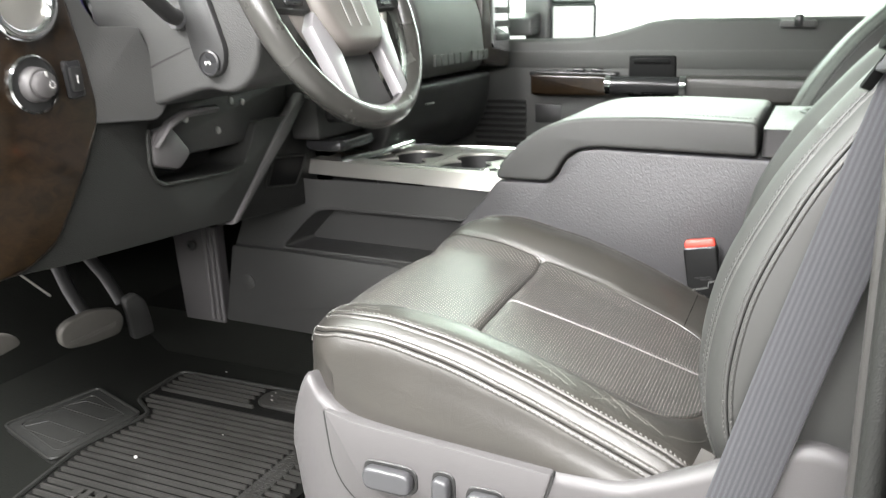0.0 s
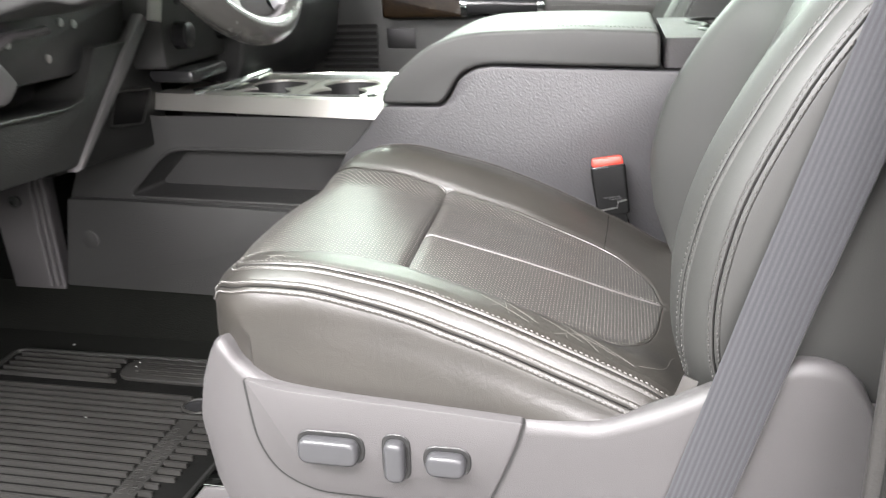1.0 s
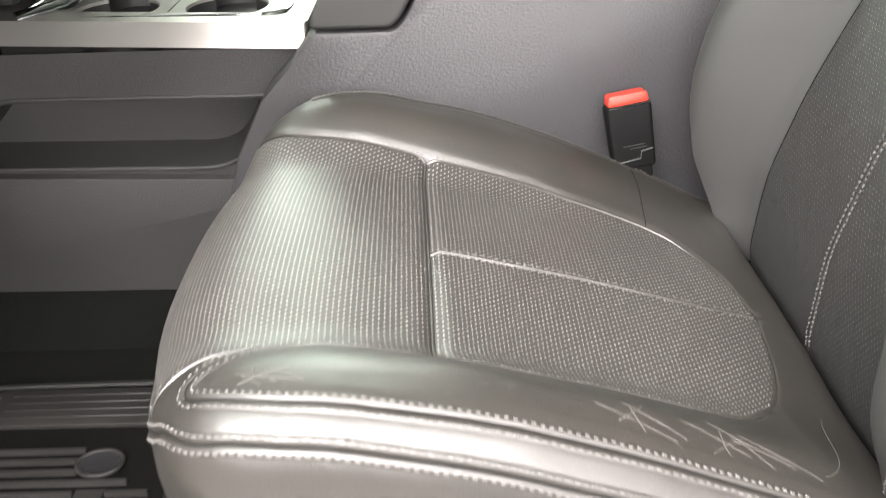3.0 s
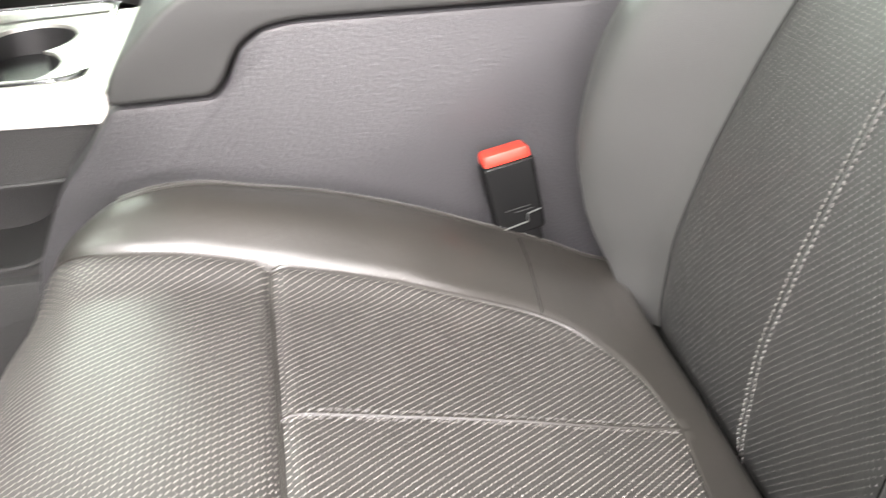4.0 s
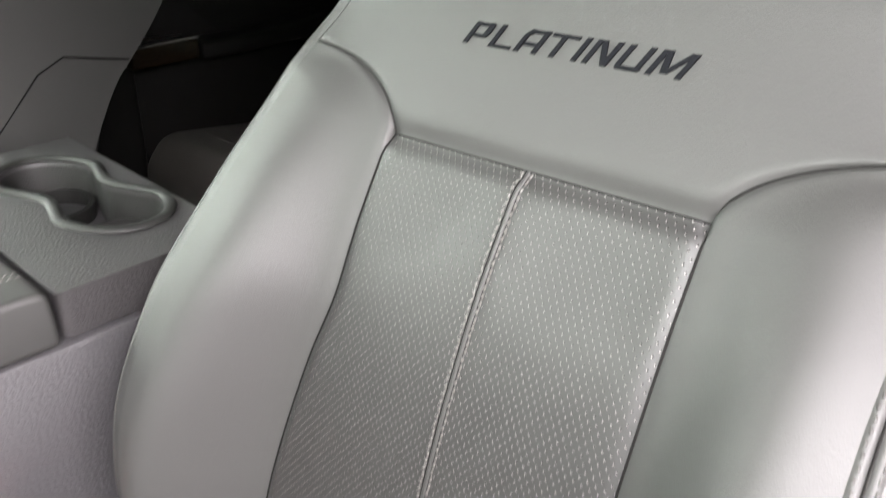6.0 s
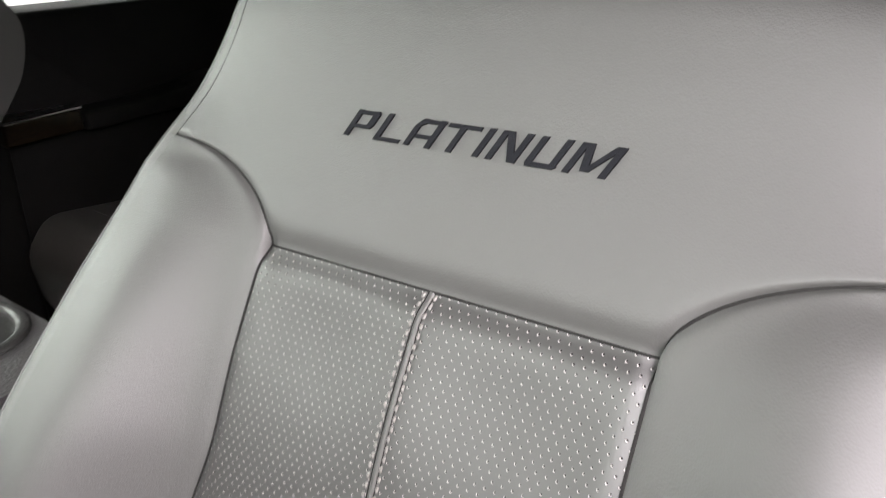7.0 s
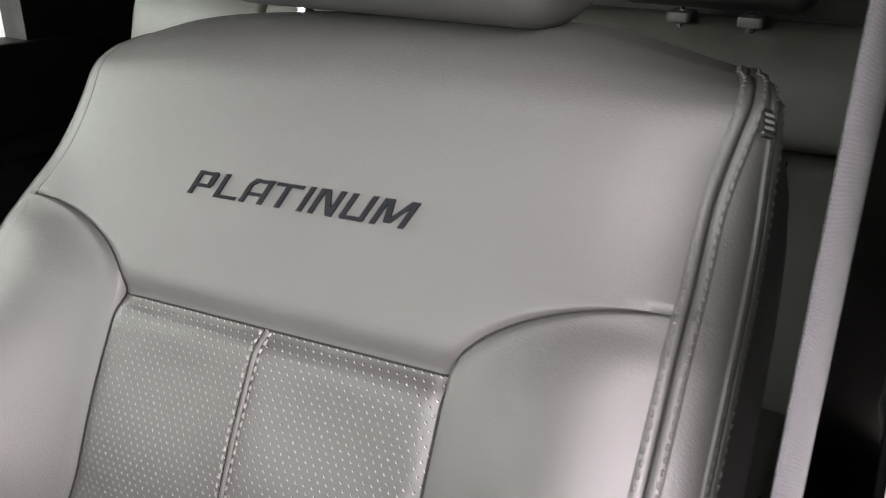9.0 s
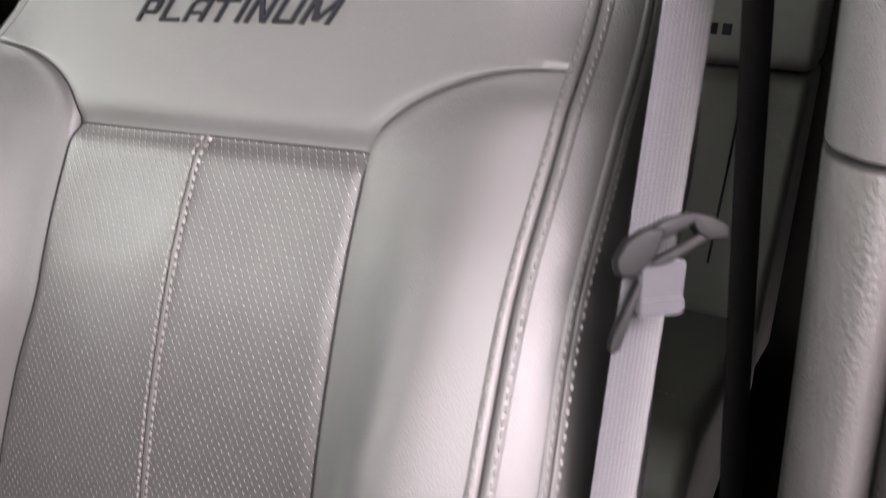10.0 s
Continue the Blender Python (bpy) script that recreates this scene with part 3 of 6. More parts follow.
def cushion_pad():
    # parameter: distance from the front lip backwards, on the centre line
    cx = curve([-0.06, 0, 0.03, 0.06, 0.09, 0.13, 0.18, 0.24, 0.38, 0.51, 0.55, 0.58, 0.64], [-0.548, -0.556, -0.557, -0.550, -0.530, -0.488, -0.432, -0.36, -0.22, -0.09, -0.049, -0.019, -0.006])
    cz = curve([-0.06, 0, 0.03, 0.06, 0.09, 0.13, 0.18, 0.24, 0.38, 0.51, 0.55, 0.58, 0.64], [0.205, 0.255, 0.285, 0.315, 0.337, 0.350, 0.347, 0.331, 0.297, 0.258, 0.2465, 0.235, 0.150])
    half = curve([-0.06, 0, 0.06, 0.10, 0.16, 0.24, 0.5, 0.64], [0.272, 0.271, 0.270, 0.270, 0.271, 0.273, 0.272, 0.262])
    near = curve([0, 0.05, 0.09, 0.13, 0.2, 0.45, 0.64], [0.184, 0.200, 0.190, 0.172, 0.157, 0.153, 0.150])
    far = curve([0, 0.05, 0.09, 0.14, 0.26, 0.35, 0.40, 0.45, 0.49, 0.515, 0.64], [0.184, 0.198, 0.188, 0.172, 0.163, 0.156, 0.147, 0.139, 0.129, 0.122, 0.10])
    ins = lambda s, sg: max(0.0005, float((far if sg > 0 else near)(s)) * max(0.0, 1 - (max(0.0, s - 0.45) / 0.095) ** 3.2) ** 0.5)
    low = curve([0, 0.05, 0.1, 0.16, 0.26, 0.34, 0.43, 0.51, 0.56, 0.64], [0.0, 0.008, 0.018, 0.032, 0.046, 0.045, 0.037, 0.028, 0.012, 0.0])
    high = curve([0, 0.05, 0.1, 0.16, 0.26, 0.34, 0.43, 0.51, 0.56, 0.64], [0.0, 0.010, 0.026, 0.037, 0.043, 0.038, 0.026, 0.014, 0.003, 0.0])
    bul = lambda s, sg: float((high if sg > 0 else low)(s))
    rad = curve([0, 0.06, 0.1, 0.2, 0.64], [0.034, 0.038, 0.042, 0.042, 0.036])
    dep = curve([0, 0.08, 0.14, 0.64], [0.03, 0.05, 0.07, 0.04])

    def shape(s, v, vi, v2, b):
        w = step(max(0.085, min(vi, 0.162) - 0.035), 0.215, v)
        crown = 0.006 * (1 - (v / 0.16) ** 2) if v < 0.16 else 0.0
        lump = 0.004 * math.sin(v * 60) * math.exp(-((s - 0.3) / 0.03) ** 2)
        return b * w + crown * step(0.05, 0.15, s) * 0.7 + lump * 0.2

    rows = np.r_[np.linspace(-0.06, -0.006, 8), np.linspace(0, 0.245, 40), np.linspace(0.25, 0.252, 2), np.linspace(0.258, 0.45, 30), np.linspace(0.455, 0.544, 26), np.linspace(0.548, 0.64, 12)]
    return Pad(rows, (cx, cz), half, ins, bul, rad, dep, ((0.251, 0.005, 0.006),), shape, (14, 16, 9, 8), lambda z: 0.0, lambda s, v: (0.072 + 0.014 * float(step(0.10, 0.05, s))) * (abs(v) / 0.27) ** 2.6 * float(step(0.26, 0.04, s)) + (0.008 - 0.036 * v) * math.exp(-(((s - 0.251) / 0.07) ** 2)), 0.012, 0.232)


def back_pad():
    # parameter: height on the centre line, going on over the top
    at = [0.10, 0.16, 0.24, 0.30, 0.38, 0.45, 0.52, 0.57, 0.62, 0.66, 0.68, 0.746, 0.79, 0.82, 0.85, 0.88, 0.92, 0.97]
    cx = curve(at, [0.045, 0.018, 0.0, 0.0, 0.012, 0.029, 0.049, 0.067, 0.088, 0.109, 0.120, 0.156, 0.178, 0.193, 0.213, 0.238, 0.275, 0.32])
    cz = curve(at, [0.10, 0.16, 0.24, 0.30, 0.38, 0.45, 0.52, 0.57, 0.62, 0.66, 0.68, 0.746, 0.79, 0.8155, 0.831, 0.838, 0.836, 0.815])
    half = curve([0.16, 0.22, 0.30, 0.43, 0.52, 0.63, 0.72, 0.78, 0.82, 0.85, 0.88, 0.97], [0.215, 0.24, 0.262, 0.271, 0.268, 0.254, 0.248, 0.243, 0.240, 0.237, 0.231, 0.218])
    edge = lambda s: half(s) - rad(s)
    rad = curve([0.16, 0.45, 0.62, 0.70, 0.76, 0.83, 0.97], [0.05, 0.034, 0.028, 0.028, 0.027, 0.013, 0.012])

    wide = curve([0.16, 0.25, 0.35, 0.43, 0.52, 0.58, 0.68], [0.172, 0.166, 0.154, 0.145, 0.130, 0.119, 0.118])
    slim = curve([0.16, 0.35, 0.41, 0.5, 0.6, 0.68], [0.140, 0.131, 0.126, 0.123, 0.121, 0.118])

    trim = curve([0.66, 0.72, 0.76, 0.80, 0.85, 0.97], [0.0, 0.001, 0.008, 0.023, 0.034, 0.040])

    def ins(s, sg):
        if s <= 0.68:
            return float(wide(s) if sg > 0 else slim(s))
        k = min(1.0, (s - 0.68) / 0.045)
        return 0.118 + (edge(s) - (float(trim(s)) if sg > 0 else 0.0) - 0.0005 - 0.118) * (1 - max(0.0, 1 - k**1.8) ** (1 / 1.8))

    lift = curve([0.16, 0.24, 0.28, 0.32, 0.38, 0.43, 0.52, 0.63, 0.70, 0.76, 0.97], [0.020, 0.034, 0.050, 0.066, 0.078, 0.080, 0.066, 0.034, 0.012, 0.0, 0.0])
    bul = lambda s, sg: float(lift(s))
    dep = curve([0.16, 0.70, 0.80, 0.85, 0.97], [0.18, 0.175, 0.115, 0.05, 0.02])

    def shape(s, v, vi, v2, b):
        w = step(min(vi, 0.165) + 0.001, min(vi + 0.078, v2 + 0.012), v)
        soft = 0.010 * (v / 0.2) ** 2 * step(0.7, 0.78, s)
        sag = 0.005 * math.sin(math.pi * min(1, v / 0.118)) * math.exp(-(((s - 0.64) / 0.03) ** 2))
        round_top = -0.014 * step(0.12, 0.23, v) * step(0.80, 0.9, s)
        return b * w - soft - sag + round_top

    th = np.linspace(0, math.pi / 2, 18)
    rows = np.r_[np.linspace(0.10, 0.64, 64), np.linspace(0.645, 0.674, 9), [0.6765, 0.6785, 0.68, 0.6815], 0.68 + 0.045 * np.sin(th)[1:], np.linspace(0.73, 0.835, 16), np.linspace(0.84, 0.97, 26)]
    return Pad(rows, (cx, cz), half, ins, bul, rad, dep, ((0.68, 0.0075, 0.006),), shape, (14, 16, 9, 8), lambda z: 0.055 * float(step(0.35, 0.66, z)), trim=trim, lean=lambda s, sg: radians(24 if sg < 0 else 4) * float(step(0.2, 0.32, s)) * (1 - float(step(0.76, 0.84, s))))


def block_word():
    """The embroidered word in slanted block capitals, letter by letter: quads (u, w) with u along the word and w from 0 to 1 up the letters."""
    e, t = 0.021, 0.14  # widths of upright and level strokes
    post = lambda u, lo=0.0, hi=1.0: [(u, lo), (u + e, lo), (u + e, hi), (u, hi)]
    bar = lambda a, b, lo: [(a, lo), (b, lo), (b, lo + t), (a, lo + t)]
    slope = lambda a, b, lo=0.0, hi=1.0, w=0.024: [(a, hi), (b, lo), (b + w, lo), (a + w, hi)]
    out = [[post(0.0), bar(e, 0.082, 0.84), bar(e, 0.082, 0.33), [(0.074, 0.36), (0.092, 0.33), (0.102, 0.48), (0.102, 0.90), (0.092, 1.0), (0.075, 1.0)]]]  # P
    out += [[post(0.136), bar(0.136 + e, 0.245, 0.0)]]  # L
    out += [[post(0.268, 0.0, 0.72), [(0.268, 0.72), (0.268 + e, 0.72), (0.306, 0.84), (0.306, 1.0), (0.288, 1.0)], bar(0.306, 0.36, 0.84), post(0.355, 0.0, 0.90), [(0.355, 0.90), (0.382, 0.90), (0.375, 1.0), (0.355, 1.0)], bar(0.295, 0.355, 0.30)]]  # A
    out += [[bar(0.392, 0.515, 0.84), post(0.440, 0.0, 0.84)]]  # T
    out += [[post(0.543)]]  # I
    out += [[post(0.592), slope(0.606, 0.672), post(0.676)]]  # N
    out += [[post(0.727, 0.10), post(0.808, 0.10), [(0.735, 0.0), (0.825, 0.0), (0.835, 0.12), (0.808, 0.16), (0.754, 0.16), (0.727, 0.12)]]]  # U
    out += [[post(0.858), slope(0.872, 0.908, 0.12), slope(0.964, 0.912, 0.12, 1.0, 0.022), post(0.973)]]  # M
    return out


def lettering(text, size, shear=0.35):
    """A flat word as a mesh in x and y, with a little thickness."""
    data = bpy.data.curves.new(text, "FONT")
    data.body, data.size, data.extrude, data.shear, data.align_x, data.bevel_depth, data.bevel_resolution = text, size, 0.02, shear, "CENTER", size * 0.007, 0
    data.space_character = 1.08
    ob = bpy.data.objects.new(text, data)
    scene.collection.objects.link(ob)
    me = bpy.data.meshes.new_from_object(ob.evaluated_get(bpy.context.evaluated_depsgraph_get()))
    bpy.data.objects.remove(ob)
    bpy.data.curves.remove(data)
    return me


def front_seat():
    seat = thing("front_seat", "black leather power bucket seat with perforated insert and pale stitching", "seat", (-0.2, YC, 0.0))
    # cushion
    c = cushion_pad()
    top, n, f = c.row(0.545), len(c.rows) - 1, c.row(0.251)
    part("cushion_front_insert", c.panel(0, f, -1, 1, "cushion_front_insert"), PERF, seat, "perforated leather thigh panel")
    part("cushion_insert", c.panel(f, top, -1, 1, "cushion_insert"), PERF, seat, "perforated leather seat panel")
    for a, b, nm in ((-2, -1, "cushion_bolster"), (1, 2, "cushion_bolster")):
        part(nm, c.panel(0, n, a, b, nm), LEATHER, seat)
    part("cushion_rear_panel", c.panel(top, n, -1, 1, "cushion_rear_panel"), LEATHER, seat)
    for a, b in ((-4, -2), (2, 4)):
        part("cushion_side", c.panel(0, n, a, b, "cushion_side"), LEATHER, seat, "leather side panel with double stitching")
    bt = bmesh.new()
    for q in (-1, 1):
        part("cushion_piping", welt(bmesh.new(), c.seam(q, 6, top - 1, 0, 0.0008), 0.0018), LEATHER, seat)
        stitches(bt, *c.seam(q, 6, top - 2, -0.004 if q < 0 else 0.004, 0.0004), gap=0.005, length=0.0034, r=0.0005)
    part("cross_piping", welt(bmesh.new(), c.cross(f, -1, 1, 0, 0.001), 0.0012), LEATHER, seat)
    part("center_piping", welt(bmesh.new(), c.seam(0, f, top, 0.0, -0.0004), 0.0018), LEATHER, seat)
    for off in (-0.004, 0.004):
        stitches(bt, *c.seam(0, f, top, off, 0.0004))
    last = float(c.rows[-4])
    upper_at = ((0.150, 1.22), (0.128, 1.38), (0.112, 1.62), (0.108, 1.88), (0.125, 2.06), (0.16, 2.18), (0.22, 2.25), (0.34, 2.26), (0.5, 2.27), (last, 2.27))
    lower_at = ((0.068, 1.2), (0.072, 1.5), (0.079, 1.8), (0.090, 2.1), (0.104, 2.36), (0.13, 2.52), (0.19, 2.62), (0.28, 2.68), (0.4, 2.69), (0.52, 2.70), (last, 2.70))
    for sg in (-1, 1):
        for nm, at in (("cushion_upper_seam", upper_at), ("cushion_lower_seam", lower_at)):
            at, lips, crease = [(s, sg * q) for s, q in at[4 if sg > 0 else 0 :]], bmesh.new(), bmesh.new()
            for off in (-0.0037, 0.0037):
                p, nn = c.way(at, off, -0.0003)
                sweep(lips, [tuple(x) for x in p], ring(0.0032, 8, 0.0017), ups=[tuple(x) for x in nn])
                stitches(bt, *c.way(at, off * 1.3, 0.0011), gap=0.0054, length=0.0038, r=0.00085)
            part("crease_shade", welt(crease, c.way(at, 0.0, 0.0001), 0.0007), SEAM_SHADE, part(nm, lips, LEATHER, seat))
    part("bolster_seam", welt(bmesh.new(), c.cross(c.row(0.478), 1, 2, 0, 0.0), 0.0006), SEAM_SHADE, seat)
    # worn creases over the bolster beside the door
    rng = random.Random(12)
    for lo, hi, count, reach, drift in ((0.36, 0.52, 11, 0.30, 0.055), (0.125, 0.19, 7, 0.2, 0.04)):
        for k in range(count):
            s0, q0, turn = lo + (hi - lo) * (k + rng.random() * 0.8) / count, -1.97 + rng.random() * 0.12, rng.uniform(-1, 1)
            line = [(s0 + drift * turn * u + rng.uniform(-0.002, 0.002), q0 + reach * rng.uniform(0.7, 1.1) * u) for u in (0, 0.35, 0.7, 1)]
            p, nn = c.way(line, 0.0, -0.0001)
            bm = bmesh.new()
            sweep(bm, [tuple(x) for x in p], ring(0.0006, 6, 0.00035), ups=[tuple(x) for x in nn])
            part("leather_crease", bm, WORN, seat)
    tagged(part("cushion_stitching", bt, THREAD, seat, "pale grey stitching"), kind="stuff")
    # backrest
    b = back_pad()
    n, t, e = len(b.rows) - 1, b.row(0.68), b.row(0.725)
    part("back_insert", b.panel(0, t, -1, 1, "back_insert"), PERF_BACK, seat, "perforated leather back panel")
    part("back_upper_panel", b.panel(t, n, -1, 1, "back_upper_panel"), BACK_LEATHER, seat, "smooth leather upper back panel")
    for p, q in ((-2, -1), (1, 2)):
        part("back_bolster", b.panel(0, e, p, q, "back_bolster"), BACK_LEATHER, seat)
    for p, q in ((-4, -2), (2, 4)):
        part("back_side", b.panel(0, n, p, q, "back_side"), BACK_LEATHER, seat, "leather side panel with double stitching")
    bt, bc = bmesh.new(), bmesh.new()
    lips = bmesh.new()
    p, nn = b.seam(0, 0, t, 0.0, 0.0)
    sweep(lips, [tuple(x) for x in p], ring(0.0016, 8, 0.0007), ups=[tuple(x) for x in nn])
    mid = part("center_seam", lips, BACK_LEATHER, seat)
    for off in (-0.0042, 0.0042):
        stitches(bc, *b.seam(0, 0, t, off * 0.85, 0.0006), gap=0.0052, length=0.0037, r=0.0010)
        part("crease_shade", welt(bmesh.new(), b.seam(0, 0, t, off * 0.5, 0.0), 0.0003), SEAM_SHADE, mid)
    tagged(part("center_stitching", bc, PALE_THREAD, seat, "pale stitching down the middle"), kind="stuff")
    french(bt, b, -2.06, 4, n, 0.0037, BACK_LEATHER, seat, "back_front_seam")
    french(bt, b, -2.74, 4, n - 6, 0.0032, BACK_LEATHER, seat, "back_side_seam")
    stitches(bt, *b.seam(2.4, 4, n - 6, 0.003, 0.0004), r=0.0005)
    part("back_piping", welt(bmesh.new(), b.seam(2.4, 4, n - 6, 0, 0.0), 0.0014), BACK_LEATHER, seat)
    for q in (-1, 1):
        part("bolster_seam", welt(bmesh.new(), b.seam(q, 2, e, 0, -0.0003), 0.0011), SEAM_SHADE, seat)
    part("cross_seam", welt(bmesh.new(), b.cross(t, -1, 1, 0, -0.0003), 0.0009), SEAM_SHADE, seat)
    # Added black strip that paints the shade between cushion and backrest.
    bm = bmesh.new()
    box(bm, -0.020, 0.008, YC - 0.240, YC + 0.262, 0.09, 0.205, 0.004)
    part("gap_shade", bm, CARPET, seat, "black strip painting the shade in the gap behind the cushion")
    tagged(part("back_stitching", bt, BACK_THREAD, seat, "pale grey stitching"), kind="stuff")
    bm = bmesh.new()
    prism(bm, rounded([(YC - 0.235, 0.2), (YC + 0.235, 0.2), (YC + 0.235, 0.6), (YC + 0.19, 0.80), (YC - 0.19, 0.80), (YC - 0.235, 0.6)], 0.04), "x", 0, 0.03, 0.01)
    bmesh.ops.transform(bm, matrix=Matrix(((1, 0, 0.36, 0.02), (0, 1, 0, 0), (0, 0, 1, 0), (0, 0, 0, 1))), verts=bm.verts)
    part("side_panel_seam", welt(bmesh.new(), (np.array([(0.02, YC - 0.2745, 0.45), (0.043, YC - 0.2735, 0.48), (0.14, YC - 0.262, 0.573), (0.175, YC - 0.260, 0.588), (0.258, YC - 0.262, 0.571)]), np.tile([0, -1.0, 0], (5, 1))), 0.0012), SEAM_SHADE, seat)
    part("back_shell", bm, DARK, seat, "hard plastic rear shell")
    # embroidered word, laid on the upper panel
    for letter in block_word():
        bm = bmesh.new()
        for k, quad in enumerate(letter):
            n_ = len(quad)
            top, low = ([bm.verts.new(b.point(-(u + 0.045 * w - 0.5225) * 0.1555, 0.7405 + w * 0.0132, lift)) for u, w in quad] for lift in (0.0012 + 0.00004 * (k % 5), -0.0004))
            bm.faces.new(top)
            for i in range(n_):
                bm.faces.new((top[i], top[(i + 1) % n_], low[(i + 1) % n_], low[i]))
        part("embroidered_letter", bm, DARK_THREAD, seat, "dark embroidered lettering")
    flat = Matrix.Translation((0.2045, 0.8190, 0.8125)) @ Matrix(((0.55, -0.45, 0.70), (-0.80, -0.55, 0.20), (-0.28, 0.70, 0.66))).to_4x4()
    bm = bmesh.new()
    prism(bm, rounded(rect(-0.0038, 0.0038, -0.0075, 0.0075), 0.002, 4), "y", -0.002, 0.0018, 0.0008, 1, flat)
    tag = part("edge_tag", bm, GLOSSY, seat, "small dark side label")
    for k in range(3):
        bm = bmesh.new()
        box(bm, -0.0022, 0.0022, 0.0017, 0.0022, -0.0046 + k * 0.0036, -0.0032 + k * 0.0036, 0, 1, flat)
        part("tag_bar", bm, MARKG, tag)
    # head restraint
    bm = bmesh.new()
    prism(bm, rounded([(0.188, 0.850), (0.195, 0.96), (0.235, 1.05), (0.295, 1.055), (0.33, 0.98), (0.315, 0.86), (0.25, 0.834)], 0.03), "y", YC - 0.132, YC + 0.108, 0.035, 5)
    head = part("head_restraint", bm, BACK_LEATHER, seat)
    bm = bmesh.new()
    sweep(bm, [(0.1895, YC - 0.105 + 0.187 * k / 12, 0.862 + 0.002 * math.cos(k)) for k in range(13)], ring(0.0012, 6), ups=(-1, 0, 0))
    part("head_seam", bm, SEAM_SHADE, head)
    for dy in (-0.07, 0.07):
        bm = bmesh.new()
        sweep(bm, [(0.262, YC + dy, 0.82), (0.268, YC + dy, 0.88)], ring(0.006, 10), ups=(0, 1, 0))
        part("post", bm, CHROME, head)
    bm = bmesh.new()
    sweep(bm, [(-0.058, YC - 0.262, 0.260), (-0.048, YC - 0.262, 0.282), (-0.042, YC - 0.258, 0.298)], [(-0.007, -0.0012), (0.007, -0.0012), (0.007, 0.0012), (-0.007, 0.0012)], ups=(0, -1, 0.2))
    part("leather_tab", bm, LEATHER, seat)
    # cover over the seat's frame, with the switch panel
    y0 = YC - 0.29
    rim = curve([-0.520, -0.510, -0.483, -0.462, -0.42, -0.29, -0.187, -0.13, -0.08, 0.0, 0.05, 0.085, 0.105], [0.232, 0.270, 0.314, 0.294, 0.273, 0.2645, 0.257, 0.257, 0.274, 0.315, 0.335, 0.325, 0.29])
    hem = curve([-0.520, -0.51, -0.47, -0.36, -0.02, 0.105], [0.195, 0.145, 0.10, 0.085, 0.085, 0.10])
    xs_ = np.r_[np.linspace(-0.520, -0.44, 18), np.linspace(-0.43, 0.105, 44)]
    ks = np.r_[np.linspace(0, 1, 8), np.linspace(1.1, 2, 12)]  # over the rounded rim, then down the face
    grid = np.zeros((len(xs_), len(ks), 3))
    for i, x in enumerate(xs_):
        bend = 0.026 * max(0.0, (-0.435 - x) / 0.085) ** 2.2
        for j, k in enumerate(ks):
            w = min(k, 1.0) * math.pi / 2
            dy, z = 0.014 * (1 - math.sin(w)), float(rim(x)) - 0.014 * (1 - math.cos(w))
            if k > 1:
                z = z + (float(hem(x)) - z) * (k - 1)
                dy = 0.0 + 0.004 * (k - 1) ** 3
            grid[i, j] = (x, y0 + 0.003 + bend + dy + (0.012 if j == 0 else 0.0), z - (0.004 if j == 0 else 0.0))
    bm = bmesh.new()
    bm.from_mesh(sheet(grid, None, "side_cover"))
    bmesh.ops.solidify(bm, geom=bm.faces[:], thickness=0.003)
    cover = part("side_cover", bm, PLASTIC, seat, "grey-black moulded plastic side cover")
    bm = bmesh.new()
    prism(bm, rounded([(-0.4545, 0.281), (-0.447, 0.212), (-0.428, 0.178), (-0.39, 0.160), (-0.222, 0.160), (-0.196, 0.225), (-0.187, 0.2575), (-0.29, 0.2640), (-0.42, 0.2715)], [0.004, 0.02, 0.02, 0.02, 0.012, 0.03, 0.004, 0.01, 0.02], 4), "y", y0 - 0.0005, y0 + 0.02, 0.002, 2)
    panel = part("switch_panel", bm, PLASTIC, seat)
    bm = bmesh.new()
    prism(bm, rounded([(-0.4570, 0.2800), (-0.4495, 0.2115), (-0.430, 0.176), (-0.391, 0.158), (-0.2205, 0.158), (-0.1935, 0.2245), (-0.1850, 0.2565), (-0.29, 0.2630), (-0.42, 0.2705)], [0.004, 0.02, 0.02, 0.02, 0.012, 0.03, 0.004, 0.01, 0.02], 4), "y", y0 + 0.0012, y0 + 0.02)
    part("panel_gap", bm, DARK, panel)
    for nm, x0, x1, z0, z1, rr in (("seat_switch", -0.402, -0.342, 0.2005, 0.2275, 0.012), ("recline_switch", -0.317, -0.297, 0.188, 0.231, 0.009), ("lumbar_switch", -0.277, -0.239, 0.199, 0.222, 0.0105)):
        # A dark plate round each switch paints the shade of its recess.
        bm = bmesh.new()
        prism(bm, rounded(rect(x0 - 0.004, x1 + 0.004, z0 - 0.004, z1 + 0.004), rr + 0.004, 5), "y", y0 - 0.0020, y0 + 0.01, 0.001, 1)
        rim = part("switch_shade", bm, DARK, panel)
        bm = bmesh.new()
        prism(bm, rounded(rect(x0, x1, z0, z1), rr, 6), "y", y0 - 0.015, y0 + 0.0, 0.005, 4)
        part(nm, bm, GREYGLOSS, panel, "rounded dark grey switch")
    bm = bmesh.new()
    prism(bm, rounded([(-0.04, 0.10), (0.16, 0.10), (0.17, 0.22), (0.13, 0.285), (0.06, 0.30), (0.0, 0.26)], 0.05, 5), "y", y0 + 0.012, y0 + 0.06, 0.018, 4)
    part("recliner_cover", bm, PLASTIC, seat, "rounded plastic hinge cover")
    bm = bmesh.new()
